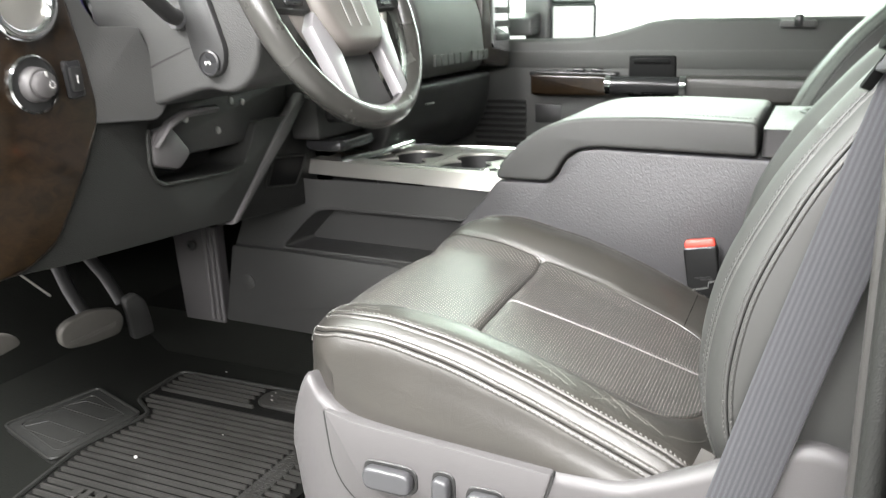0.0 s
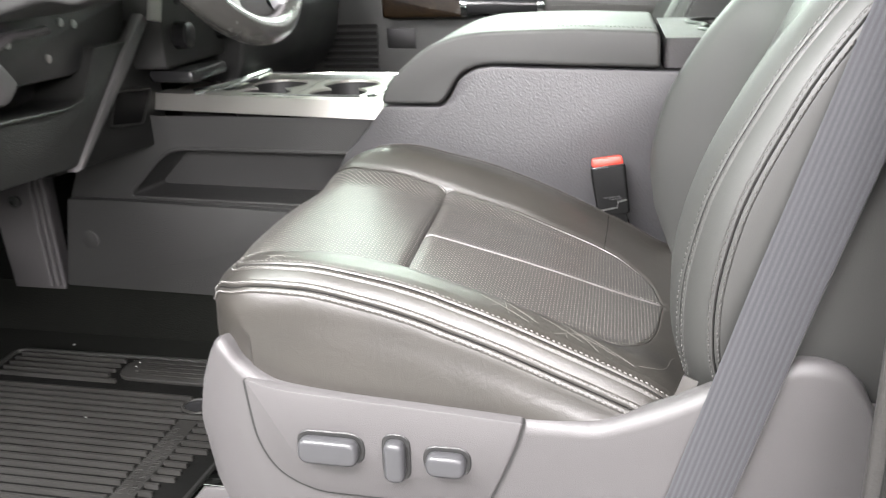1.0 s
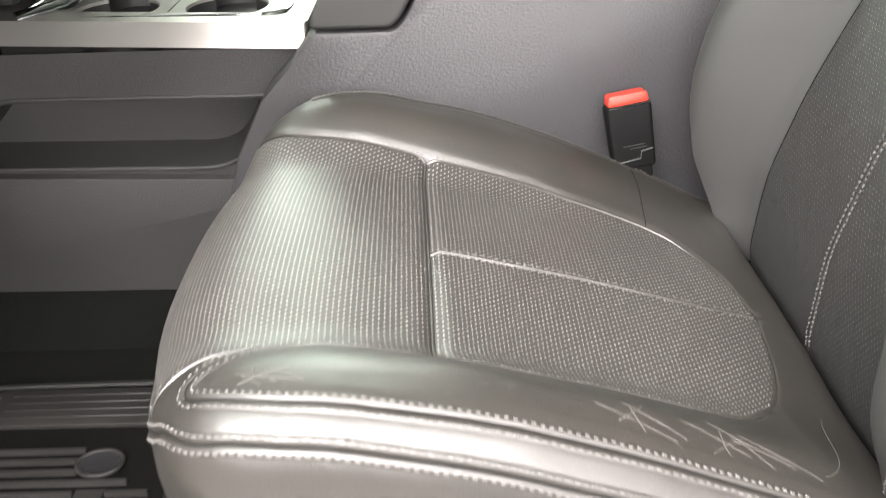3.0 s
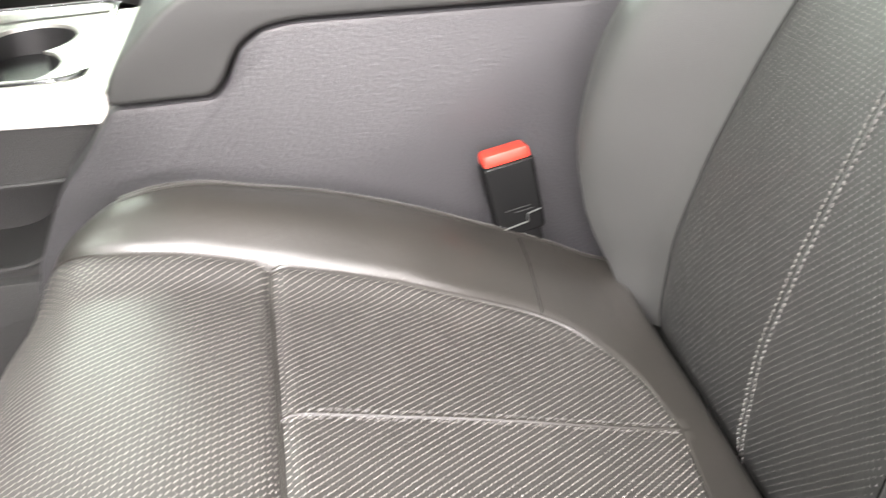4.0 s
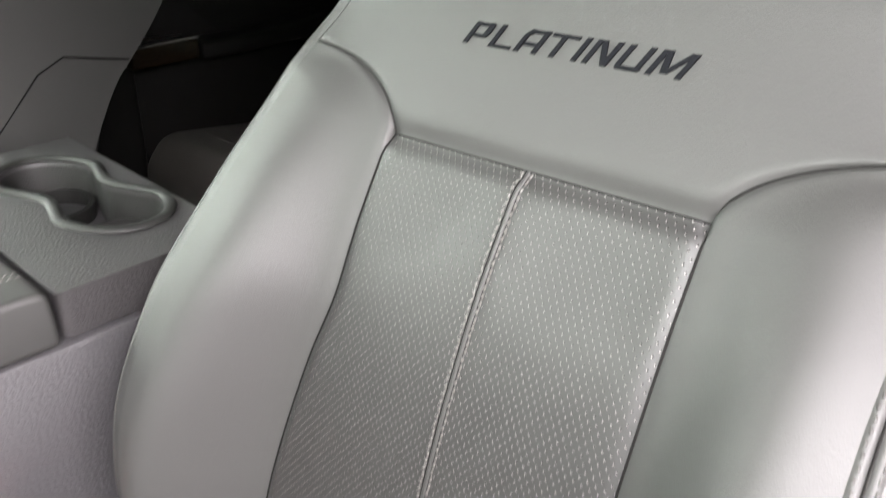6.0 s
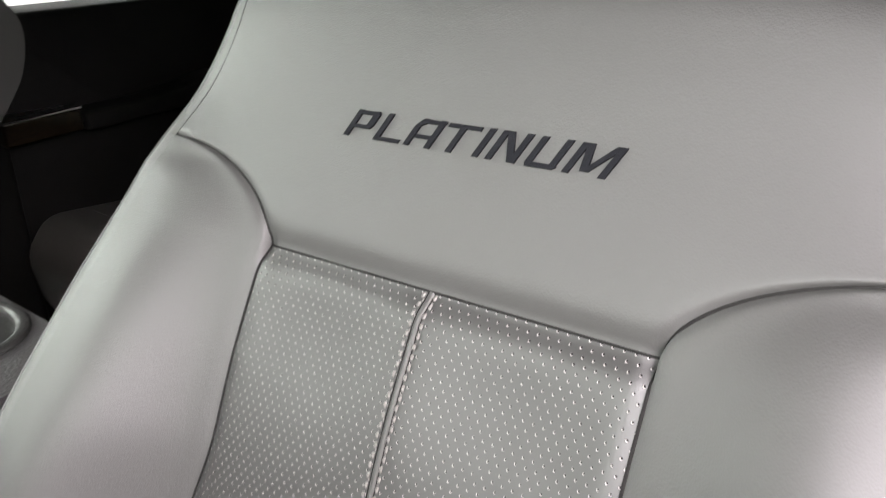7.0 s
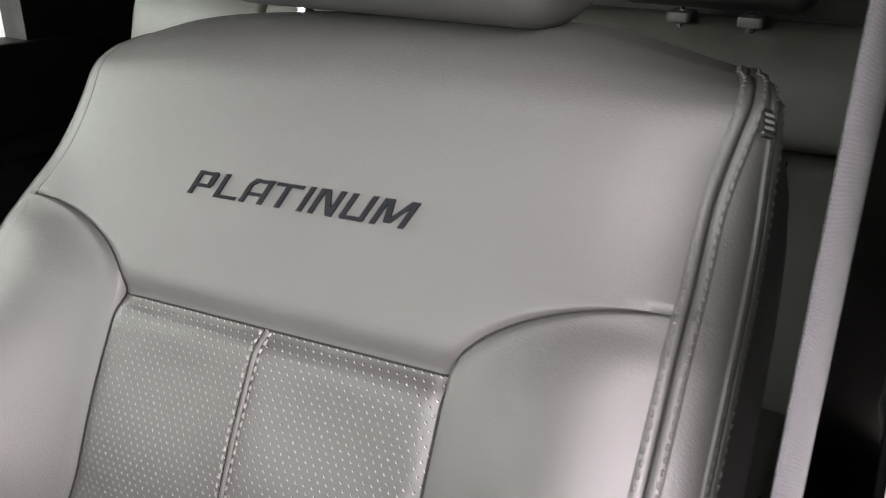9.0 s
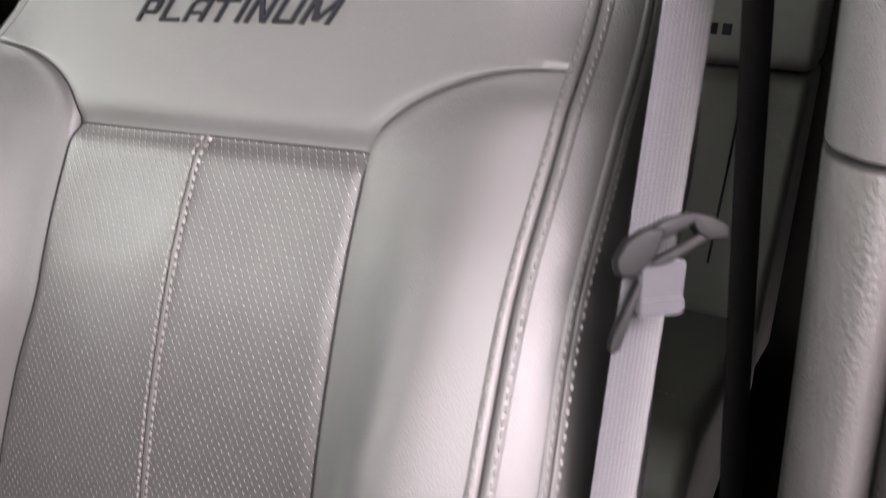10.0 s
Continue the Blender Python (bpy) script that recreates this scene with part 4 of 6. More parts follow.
    prism(bm, rounded([(-0.47, 0.10), (0.10, 0.10), (0.10, 0.17), (-0.04, 0.18), (-0.12, 0.255), (-0.47, 0.28)], 0.02), "y", YC + 0.225, YC + 0.265, 0.01)
    part("inner_cover", bm, DARK, seat)
    for y in (YC - 0.22, YC + 0.2):
        bm = bmesh.new()
        box(bm, -0.55, 0.12, y, y + 0.04, -0.02, 0.03, 0.004)
        rail = part("seat_rail", bm, STEEL, seat, "steel seat rail")
        for x in (-0.4, 0.02):
            bm = bmesh.new()
            box(bm, x, x + 0.06, y + 0.005, y + 0.035, 0.02, 0.12, 0.004)
            part("riser", bm, STEEL, rail)
    bm = bmesh.new()
    prism(bm, rounded([(-0.575, -0.02), (-0.40, -0.02), (-0.40, 0.095), (-0.552, 0.095), (-0.572, 0.075)], 0.006, 3), "y", YC - 0.222, YC - 0.172, 0.004, 2)
    end = part("rail_cover", bm, PLASTIC, seat, "grey plastic cover on the rail's end")
    bm = bmesh.new()
    box(bm, -0.556, -0.42, YC - 0.220, YC - 0.174, 0.0955, 0.099, 0.001)
    part("rail_strip", bm, CHROME, end)
    bm = bmesh.new()
    box(bm, -0.48, -0.07, YC - 0.23, YC + 0.22, 0.105, 0.225, 0.02)
    part("seat_pan", bm, DARK, seat)
    return seat


driver_seat = front_seat()
passenger_seat = copy_thing(driver_seat, pose(-0.2, YC + 1.01, 0.0))

# ---- the cab ----
def structure(bm, material, name, label, category, sharp=40):
    return solid(bm, material, name, label, category, "", "structure", sharp)


bm = bmesh.new()
prism(bm, [(-1.6, -0.06), (1.4, -0.06), (1.4, -0.025), (-1.30, -0.025), (-1.39, 0.03), (-1.52, 0.42), (-1.6, 0.42)], "y", 0.66, 2.42)
structure(bm, CARPET, "floor", "black carpeted cab floor and toe board", "floor")
bm = bmesh.new()
box(bm, -1.62, -1.54, 0.66, 2.42, -0.06, 0.80)
structure(bm, DARK, "wall_front", "dark cab firewall behind the dashboard", "wall")
bm = bmesh.new()
box(bm, 1.30, 1.38, 0.66, 2.42, -0.06, 0.80)
box(bm, 1.30, 1.38, 0.66, 2.42, 1.12, 1.32)
box(bm, 1.30, 1.38, 0.66, 0.95, 0.80, 1.12)
box(bm, 1.30, 1.38, 2.17, 2.42, 0.80, 1.12)
structure(bm, SOFT, "wall_rear", "dark grey rear cab wall with a back window", "wall")
bm = bmesh.new()
box(bm, 1.33, 1.34, 0.95, 2.17, 0.80, 1.12)
structure(bm, LIGHT_BLOCK_PANE, "window_rear", "back window of the cab, opaque to keep light out", "window")
bm = bmesh.new()
box(bm, -0.75, 1.38, 0.72, 2.40, 1.25, 1.32, 0.02)
structure(bm, HEADLINE, "ceiling", "grey headliner of the cab", "ceiling")
# Unseen rail, added to keep lamp light off the far seat.
bm = bmesh.new()
prism(bm, rounded([(0.625, 1.18), (0.66, 1.165), (0.70, 1.19), (0.719, 1.25), (0.719, 1.32), (0.625, 1.32)], 0.012, 3), "x", -0.75, 1.38)
structure(bm, HEADLINE, "light_block_rail", "unseen grey rail along the roof edge that blocks lamp light", "trim")
bm = bmesh.new()
box(bm, -1.54, -1.02, 2.33, 2.415, -0.02, 0.60, 0.01)
structure(bm, SHADED_VINYL, "trim_far_footwell", "black side trim of the far footwell", "trim")
for nm, y in (("pillar_a", 0.72), ("pillar_a_far", 2.32)):
    bm = bmesh.new()
    prism(bm, [(-1.36, 0.74), (-1.26, 0.74), (-0.68, 1.26), (-0.78, 1.30)], "y", y, y + 0.07, 0.01)
    structure(bm, SOFT, nm, "dark trim of the windscreen pillar", "pillar")

# rear door on the driver's side, closed, seen past the belt
bm = bmesh.new()
box(bm, 0.34, 1.30, 0.56, 0.64, 0.0, 0.66, 0.01)
box(bm, 0.34, 0.40, 0.56, 0.62, 0.66, 1.26)
box(bm, 1.22, 1.30, 0.56, 0.62, 0.66, 1.26)
structure(bm, SOFT, "wall_rear_door", "dark closed rear door behind the driver", "door")
bm = bmesh.new()
box(bm, 0.40, 1.22, 0.59, 0.594, 0.66, 1.24)
structure(bm, LIGHT_BLOCK_PANE, "window_rear_door", "rear side window, opaque to keep light out", "window")
pull = thing("door_pull", "dark padded pull with chrome edge on the rear door", "door pull", (0.6, 0.66, 0.45))
bm = bmesh.new()
prism(bm, rounded([(0.50, 0.45), (0.78, 0.44), (0.78, 0.52), (0.62, 0.575), (0.53, 0.57)], 0.02, 4), "y", 0.638, 0.714, 0.012, 3)
part("pad", bm, SOFT, pull)
bm = bmesh.new()
sweep(bm, [(0.55, 0.716, 0.452), (0.62, 0.720, 0.447), (0.70, 0.716, 0.444)], ring(0.004, 8), ups=(0, 1, 0))
part("chrome_edge", bm, CHROME, pull)

bm = bmesh.new()
prism(bm, [(1.395, -0.03), (1.725, -0.03), (1.70, 0.07), (1.42, 0.07)], "x", -1.45, 0.9, 0.02, 3)
structure(bm, CARPET, "floor_tunnel", "black carpet over the tunnel hump", "floor")

# B-pillar beside the driver's seat: smooth upper and pebbled lower trim, leaning inwards
LEAN_IN = Matrix(((1, 0, 0, 0), (0, 1, 0.055, -0.031), (0, 0, 1, 0), (0, 0, 0, 1)))
for mat_, z0, z1, nm, lab in ((PLASTIC, 0.730, 1.28, "pillar_b", "grey smooth plastic trim of the door pillar"), (PILLAR, -0.03, 0.727, "pillar_b_lower", "grey pebbled lower trim of the door pillar")):
    bm = bmesh.new()
    prism(bm, rounded([(0.085, 0.672), (0.068, 0.680), (0.070, 0.692), (0.085, 0.706), (0.33, 0.722), (0.33, 0.672)], [0.002, 0.006, 0.008, 0.012, 0.01, 0.004], 4), "z", z0, z1, 0.002)
    bmesh.ops.transform(bm, matrix=LEAN_IN, verts=bm.verts)
    structure(bm, mat_, nm, lab, "pillar")
bm = bmesh.new()
sweep(bm, [LEAN_IN @ Vector((0.083, 0.661, z)) for z in (-0.03, 0.6, 1.2)], ring(0.0105, 12), ups=(0, 1, 0))
structure(bm, SOFT, "trim_door_seal", "dark rubber door seal along the pillar", "seal")
bm = bmesh.new()
prism(bm, rounded([(0.086, 0.58), (0.33, 0.58), (0.33, 0.66), (0.095, 0.652)], 0.006), "z", -0.03, 1.28)
bmesh.ops.transform(bm, matrix=LEAN_IN, verts=bm.verts)
structure(bm, GREYGLOSS, "pillar_b_body", "painted metal of the door pillar outside the seal", "pillar")
bm = bmesh.new()
prism(bm, rounded([(0.40, 2.30), (0.52, 2.30), (0.52, 2.43), (0.40, 2.43)], 0.02), "z", -0.03, 1.28)
structure(bm, SHADED_VINYL, "pillar_b_far", "trim of the far door pillar, darkened as shade", "pillar")

# ---- passenger door ----
PD = 2.33
door = thing("passenger_door", "closed door with grey vinyl panel, wood trim and chrome grip", "car door", (-0.3, PD, 0.0))
bm = bmesh.new()
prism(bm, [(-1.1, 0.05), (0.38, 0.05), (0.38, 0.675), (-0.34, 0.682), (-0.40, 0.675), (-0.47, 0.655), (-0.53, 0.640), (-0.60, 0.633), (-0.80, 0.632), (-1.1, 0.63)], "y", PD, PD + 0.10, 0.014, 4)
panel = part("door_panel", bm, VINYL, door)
bm = bmesh.new()
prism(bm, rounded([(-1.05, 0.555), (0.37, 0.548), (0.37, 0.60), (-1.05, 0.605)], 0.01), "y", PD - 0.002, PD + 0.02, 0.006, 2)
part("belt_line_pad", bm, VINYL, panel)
bm = bmesh.new()
prism(bm, rounded([(-0.30, 0.47), (0.36, 0.47), (0.36, 0.532), (-0.30, 0.536)], 0.012), "y", PD - 0.06, PD + 0.02, 0.014, 3)
rest = part("armrest", bm, LEATHER, door)
bm = bmesh.new()
line = np.stack([np.linspace(-0.28, 0.35, 50), np.full(50, PD - 0.0605), np.full(50, 0.512)], -1)
stitches(bm, line, np.tile([0, -1, 0.0], (50, 1)), gap=0.008, r=0.0008)
tagged(part("stitching", bm, THREAD, rest), kind="stuff")
bm = bmesh.new()
prism(bm, rounded([(-0.715, 0.485), (-0.50, 0.485), (-0.50, 0.538), (-0.715, 0.542)], 0.01), "y", PD - 0.055, PD + 0.02, 0.01, 4)
part("trim_strip", bm, WOOD, door, "glossy burl wood trim")
bm = bmesh.new()
prism(bm, rounded([(-0.72, 0.535), (-0.48, 0.535), (-0.48, 0.545), (-0.72, 0.548)], 0.003), "y", PD - 0.05, PD + 0.02, 0.002)
part("switch_plate", bm, GLOSSY, door)
for x in (-0.60, -0.55):
    bm = bmesh.new()
    box(bm, x, x + 0.03, PD - 0.04, PD - 0.015, 0.546, 0.556, 0.003)
    part("window_switch", bm, GLOSSY, door)
bm = bmesh.new()
sweep(bm, [(-0.50, PD - 0.05, 0.513), (-0.40, PD - 0.058, 0.515), (-0.30, PD - 0.05, 0.513)], ring(0.019, 14, 0.023), ups=(0, 0, 1))
grip = part("grip", bm, GLOSSY, door)
for x in (-0.497, -0.303):
    bm = bmesh.new()
    sweep(bm, [(x - 0.007, PD - 0.05, 0.513), (x + 0.007, PD - 0.05, 0.513)], ring(0.023, 16, 0.028), ups=(0, 0, 1))
    part("grip_collar", bm, CHROME, grip)
# Black block painting the shade of the handle's recess, with the handle equally dark.
bm = bmesh.new()
box(bm, -0.455, -0.330, PD - 0.007, PD + 0.02, 0.478, 0.588, 0.006)
recess = part("recess_shade", bm, BUCKLE, door)
bm = bmesh.new()
box(bm, -0.44, -0.345, PD - 0.012, PD - 0.004, 0.566, 0.58, 0.003)
part("door_handle", bm, BUCKLE, recess)
bm = bmesh.new()
prism(bm, rounded(rect(-0.085, 0.0, 0.652, 0.672), 0.008), "y", PD - 0.010, PD + 0.01, 0.004)
bezel = part("lock_bezel", bm, PLASTIC, door)
bm = bmesh.new()
box(bm, -0.052, -0.032, PD - 0.014, PD, 0.655, 0.685, 0.004)
part("lock_knob", bm, GLOSSY, bezel)
bm = bmesh.new()
box(bm, -0.72, -0.64, PD - 0.004, PD + 0.02, 0.40, 0.455, 0.006)
part("pull_pocket", bm, DARK, door)
bm = bmesh.new()
for i in range(9):
    box(bm, -0.90, -0.745, PD - 0.012, PD + 0.01, 0.315 + i * 0.0175, 0.325 + i * 0.0175, 0.002, 1)
part("speaker_grille", bm, SOFT, door, "speaker grille with level louvres")
bm = bmesh.new()
for x in (-1.1, 0.36):
    box(bm, x, x + 0.05, PD + 0.02, PD + 0.09, 0.62, 1.25)
box(bm, -1.1, 0.40, PD + 0.02, PD + 0.09, 1.2, 1.25)
part("window_frame", bm, DARK, door)
bm = bmesh.new()
box(bm, -1.06, 0.37, PD + 0.05, PD + 0.054, 0.62, 1.21)
pane = part("window_pane", bm, GLASS, door)
pane.visible_shadow = False

# rear passenger door
door2 = thing("rear_door", "closed rear door with vinyl panel darkened as shade, armrest and window", "car door", (0.8, PD, 0.0))
bm = bmesh.new()
prism(bm, rounded([(0.523, -0.03), (1.28, -0.03), (1.28, 0.60), (0.523, 0.625)], 0.012), "y", PD, PD + 0.10, 0.014, 3)
part("door_panel", bm, SHADED_VINYL, door2)
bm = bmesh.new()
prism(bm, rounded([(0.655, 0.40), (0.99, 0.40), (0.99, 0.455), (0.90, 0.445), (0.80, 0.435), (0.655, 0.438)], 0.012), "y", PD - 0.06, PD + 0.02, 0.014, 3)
part("armrest", bm, SHADED_VINYL, door2)
bm = bmesh.new()
prism(bm, rounded([(0.50, 0.405), (0.65, 0.405), (0.65, 0.445), (0.50, 0.455)], 0.01), "y", PD - 0.056, PD + 0.02, 0.008, 3)
part("trim_strip", bm, WOOD, door2)
bm = bmesh.new()
box(bm, 0.50, 0.65, PD - 0.058, PD - 0.03, 0.447, 0.453, 0.002)
part("chrome_strip", bm, CHROME, door2)
bm = bmesh.new()
box(bm, 0.52, 0.56, PD + 0.02, PD + 0.09, 0.60, 1.25)
box(bm, 0.90, 1.30, PD + 0.02, PD + 0.09, 0.60, 1.25)
box(bm, 0.52, 1.28, PD + 0.02, PD + 0.09, 1.2, 1.25)
part("window_frame", bm, SHADED_VINYL, door2)
bm = bmesh.new()
box(bm, 0.56, 0.90, PD + 0.05, PD + 0.054, 0.60, 1.21)
pane = part("window_pane", bm, GLASS, door2)
pane.visible_shadow = False

# ---- wing mirror outside the passenger window ----
mirror = thing("wing_mirror", "large grey towing mirror with two panes outside the window", "mirror", (-0.69, 2.62, 0.62))
face_in = Matrix.Translation((-0.690, 2.625, 0)) @ Matrix.Rotation(radians(-13), 4, "Z")  # turned towards the driver
bm = bmesh.new()
prism(bm, rounded(rect(-0.150, 0.150, 0.600, 1.02), 0.02), "x", -0.09, -0.004, 0.012, 3, face_in)
housing = part("housing", bm, PLASTIC, mirror)
for nm, z0, z1 in (("spotter_glass", 0.620, 0.722), ("main_glass", 0.738, 1.0)):
    bm = bmesh.new()
    prism(bm, rounded(rect(-0.134, 0.134, z0, z1), 0.012), "x", -0.006, -0.001, 0.001, 1, face_in)
    part(nm, bm, MIRROR, mirror)
    bm = bmesh.new()
    sweep(bm, [face_in @ Vector((-0.001, y, z)) for y, z in rounded(rect(-0.137, 0.137, z0 - 0.003, z1 + 0.003), 0.014)], ring(0.004, 8), closed=True, ups=(1, 0, 0))
    part("glass_rim", bm, DARK, housing)
bm = bmesh.new()
prism(bm, rounded([(2.40, 0.640), (2.52, 0.645), (2.52, 0.700), (2.46, 0.705), (2.40, 0.690)], 0.01), "x", -0.84, -0.755, 0.012, 3)
part("arm", bm, PLASTIC, mirror)

# ---- centre console ----
CS = 1.375  # its driver's side
CP = 2 * CY - CS
CR = 1.692  # passenger side of the rear box
console = thing("center_console", "grey centre console with padded leather armrest lid and cup holders", "console", (-0.2, CY, 0.0))
bm = bmesh.new()
prism(bm, rounded([(-0.60, 0.0), (0.116, 0.0), (0.116, 0.484), (-0.05, 0.484), (-0.30, 0.490), (-0.327, 0.486), (-0.349, 0.471), (-0.366, 0.440), (-0.378, 0.4285), (-0.470, 0.4285), (-0.502, 0.388), (-0.538, 0.350), (-0.575, 0.28), (-0.60, 0.20)], 0.006, 2), "y", CS - 0.010, CR + 0.006, 0.005, 2)
part("body", bm, PEBBLE, console, "pebbled grey vinyl side")
bm = bmesh.new()
lid_line = rounded([(-0.474, 0.4325), (-0.464, 0.462), (-0.435, 0.490), (-0.396, 0.522), (-0.335, 0.540), (-0.20, 0.545), (-0.056, 0.540), (-0.054, 0.4885), (-0.30, 0.494), (-0.332, 0.4885), (-0.352, 0.474), (-0.369, 0.444), (-0.381, 0.4325)], [0.012, 0.02, 0.03, 0.04, 0.03, 0.05, 0.012, 0.008, 0.03, 0.015, 0.015, 0.01, 0.008], 4)
prism(bm, lid_line, "y", CS - 0.014, CR + 0.008, 0.022, 5)
part("armrest_lid", bm, BACK_LEATHER, console, "padded leather lid with a stitched edge")
bm = bmesh.new()
xs = np.linspace(-0.41, -0.06, 70)
lid_z = curve([-0.435, -0.396, -0.335, -0.2, -0.056], [0.490, 0.519, 0.5385, 0.545, 0.5405])
for y in (CS + 0.022, CS + 0.030, CR - 0.022):
    stitches(bm, np.stack([xs, 0 * xs + y, lid_z(xs) - 0.0002], -1), np.tile([0, 0, 1], (70, 1)), r=0.0007)
tagged(part("lid_stitching", bm, THREAD, console), kind="stuff")
bm = bmesh.new()
TX0, TX1, TY0, TY1, TZ = -0.049, 0.116, CS - 0.006, CR, 0.530


def twin_cup(grow):
    """The pinched outline round two cups in the rear tray."""
    out = []
    for k in range(56):
        v = math.sin(-math.pi / 2 + math.pi * (k % 28 + 0.5) / 28) * (0.108 + grow)
        if abs(v) < 0.05:
            w = 0.027 + 0.018 * min(1.0, abs(v) / 0.05) ** 1.3 + grow
        else:
            w = (0.045 + grow) * math.sqrt(max(0.0, 1 - ((abs(v) - 0.05) / (0.0582 + grow)) ** 2))
        v, w = (v, w) if k < 28 else (-v, -w)
        out.append((0.054 - 0.10 * v + w, 1.540 + v))
    return out


prism(bm, rounded(rect(TX0, TX1, TY0, TY1), 0.012), "z", 0.488, TZ, caps=False)
holed(bm, TX0, TX1, TY0, TY1, twin_cup(0.0), TZ, 0.006)
tray = part("rear_tray", bm, SHADED_PEBBLE, console, "rear tray with twin cup holders")
bm = bmesh.new()
walls = [[bm.verts.new((0.054 + (x - 0.054) * f, 1.54 + (y - 1.54) * f, z)) for x, y in twin_cup(0.0)] for f, z in ((0.99, TZ - 0.004), (0.92, TZ - 0.050))]
for k in range(56):
    l = (k + 1) % 56
    bm.faces.new((walls[0][k], walls[0][l], walls[1][l], walls[1][k]))
bm.faces.new(walls[1])
part("cup_well", bm, SOFT, tray)
bm = bmesh.new()
sweep(bm, [(x, y, TZ + 0.001) for x, y in twin_cup(0.004)], ring(0.006, 10, 0.0035), closed=True)
part("cup_rim", bm, SOFT, tray)
for dy in (-0.056, 0.056):
    bm = bmesh.new()
    lathe(bm, [(0.040, 0.0), (0.040, 0.020), (0.036, 0.021), (0.035, 0.002)], 28, pose(0.054 - 0.10 * dy, 1.54 + dy, TZ - 0.0505))
    part("cup_seat", bm, SHADED_VINYL, tray)
# tray ahead of the armrest
bm = bmesh.new()
prism(bm, [(-0.95, 0.10), (-0.478, 0.10), (-0.478, 0.392), (-0.90, 0.392)], "y", CS + 0.145, CP - 0.09, 0.004)
part("front_body", bm, DARK, console)
bm = bmesh.new()
rim_out = [(-0.915, 1.462), (-0.484, 1.432), (-0.484, CP - 0.055), (-0.915, CP - 0.085)]
rim_in = [(-0.853, 1.466), (-0.514, 1.466), (-0.514, 1.723), (-0.853, 1.723)]
for k in range(4):
    l = (k + 1) % 4
    bm.faces.new([bm.verts.new((*p, 0.424)) for p in (rim_out[k], rim_out[l], rim_in[l], rim_in[k])])
prism(bm, [(1.416, 0.396), (1.47, 0.396), (1.47, 0.4235), (1.4265, 0.4235)], "x", -0.915, -0.486, 0.003)
bmesh.ops.transform(bm, matrix=Matrix(((1, 0, 0, 0), (-0.07, 1, 0, -0.034), (-0.016, 0, 1, -0.0078), (0, 0, 0, 1))), verts=[v for v in bm.verts if v.co.z < 0.4239])
part("cup_tray", bm, SILVER, console, "satin silver cup holder surround")
for x0, x1, cx in ((-0.66625, -0.5165, -0.597), (-0.85, -0.66775, -0.738)):
    hole = two_circles(cx, 1.566, 0.0, 0.045, 0.0525)
    bm = bmesh.new()
    holed(bm, x0, x1, 1.467, 1.722, hole, 0.4225, 0.004)
    insert = part("cup_insert", bm, SILVER, console, "silver cup holder insert")
    bm = bmesh.new()
    tops, low = [[bm.verts.new((cx + (x - cx) * f, 1.566 + (y - 1.566) * f, z)) for x, y in hole] for f, z in ((1.0, 0.4195), (0.93, 0.352))]
    for k in range(len(hole)):
        l = (k + 1) % len(hole)
        bm.faces.new((tops[k], tops[l], low[l], low[k]))
    bm.faces.new(low)
    liner = part("cup_liner", bm, DARK, insert, "black lining of the twin cup holder")
    for dy in (-0.045, 0.045):
        bm = bmesh.new()
        lathe(bm, [(0.043, 0.0), (0.043, 0.022), (0.036, 0.023), (0.035, 0.002)], 28, pose(cx, 1.566 + dy, 0.352))
        part("cup_ring", bm, RUBBER, liner)
        bm = bmesh.new()
        lathe(bm, [(0.033, 0.0), (0.033, 0.002), (0.001, 0.0025)], 24, pose(cx, 1.566 + dy, 0.3525))
        part("cup_floor", bm, PLASTIC, liner)
bm = bmesh.new()
sweep(bm, [(*p, 0.4250) for p in rounded(rect(-0.852, -0.514, 1.465, 1.724), 0.03)], ring(0.003, 8), closed=True)
part("tray_rim", bm, CHROME, console)
bm = bmesh.new()
sweep(bm, [(-0.84, 1.46, 0.428), (-0.80, 1.50, 0.433), (-0.79, 1.60, 0.436), (-0.80, 1.70, 0.433)], ring(0.009, 10), ups=(0, 0, 1))
part("chrome_handle", bm, CHROME, console)
# side of the tunnel ahead of the armrest: frame round a sunk pocket
bm = bmesh.new()
SY = 1.437
upright = Matrix(((1, 0, 0, 0), (0, 0, -1, 0), (0, 1, 0, 0), (0, 0, 0, 1)))  # a level plate stood up to face the driver
pocket = rounded([(-0.978, 0.246), (-0.61, 0.240), (-0.572, 0.262), (-0.535, 0.336), (-0.872, 0.338), (-0.902, 0.322)], [0.02, 0.03, 0.03, 0.008, 0.03, 0.03], 6)
plate(bm, rounded([(-1.10, 0.232), (-0.450, 0.224), (-0.450, 0.3955), (-0.905, 0.3955), (-1.02, 0.42)], 0.006, 3), [pocket], -(SY - 0.010), 0.080, True, upright)
side = part("side_trim", bm, CONSOLE_VINYL, console)
bm = bmesh.new()
sweep(bm, [(x, SY - 0.0095, z) for x, z in pocket], ring(0.0035, 8), closed=True, ups=(0, 1, 0))
part("pocket_lip", bm, CONSOLE_VINYL, side)
bm = bmesh.new()
prism(bm, rounded([(-1.13, 0.068), (-0.47, 0.058), (-0.47, 0.226), (-0.96, 0.242), (-1.095, 0.243)], 0.006), "y", 1.412, 2 * CY - 1.412, 0.006)
cover = part("tunnel_cover", bm, CONSOLE_VINYL, console)
bm = bmesh.new()
lathe(bm, [(0.017, 0.0), (0.017, 0.002), (0.015, 0.003)], 24, pose(-1.06, 1.412, 0.165, 90))
part("access_plug", bm, CONSOLE_VINYL, cover)
bm = bmesh.new()
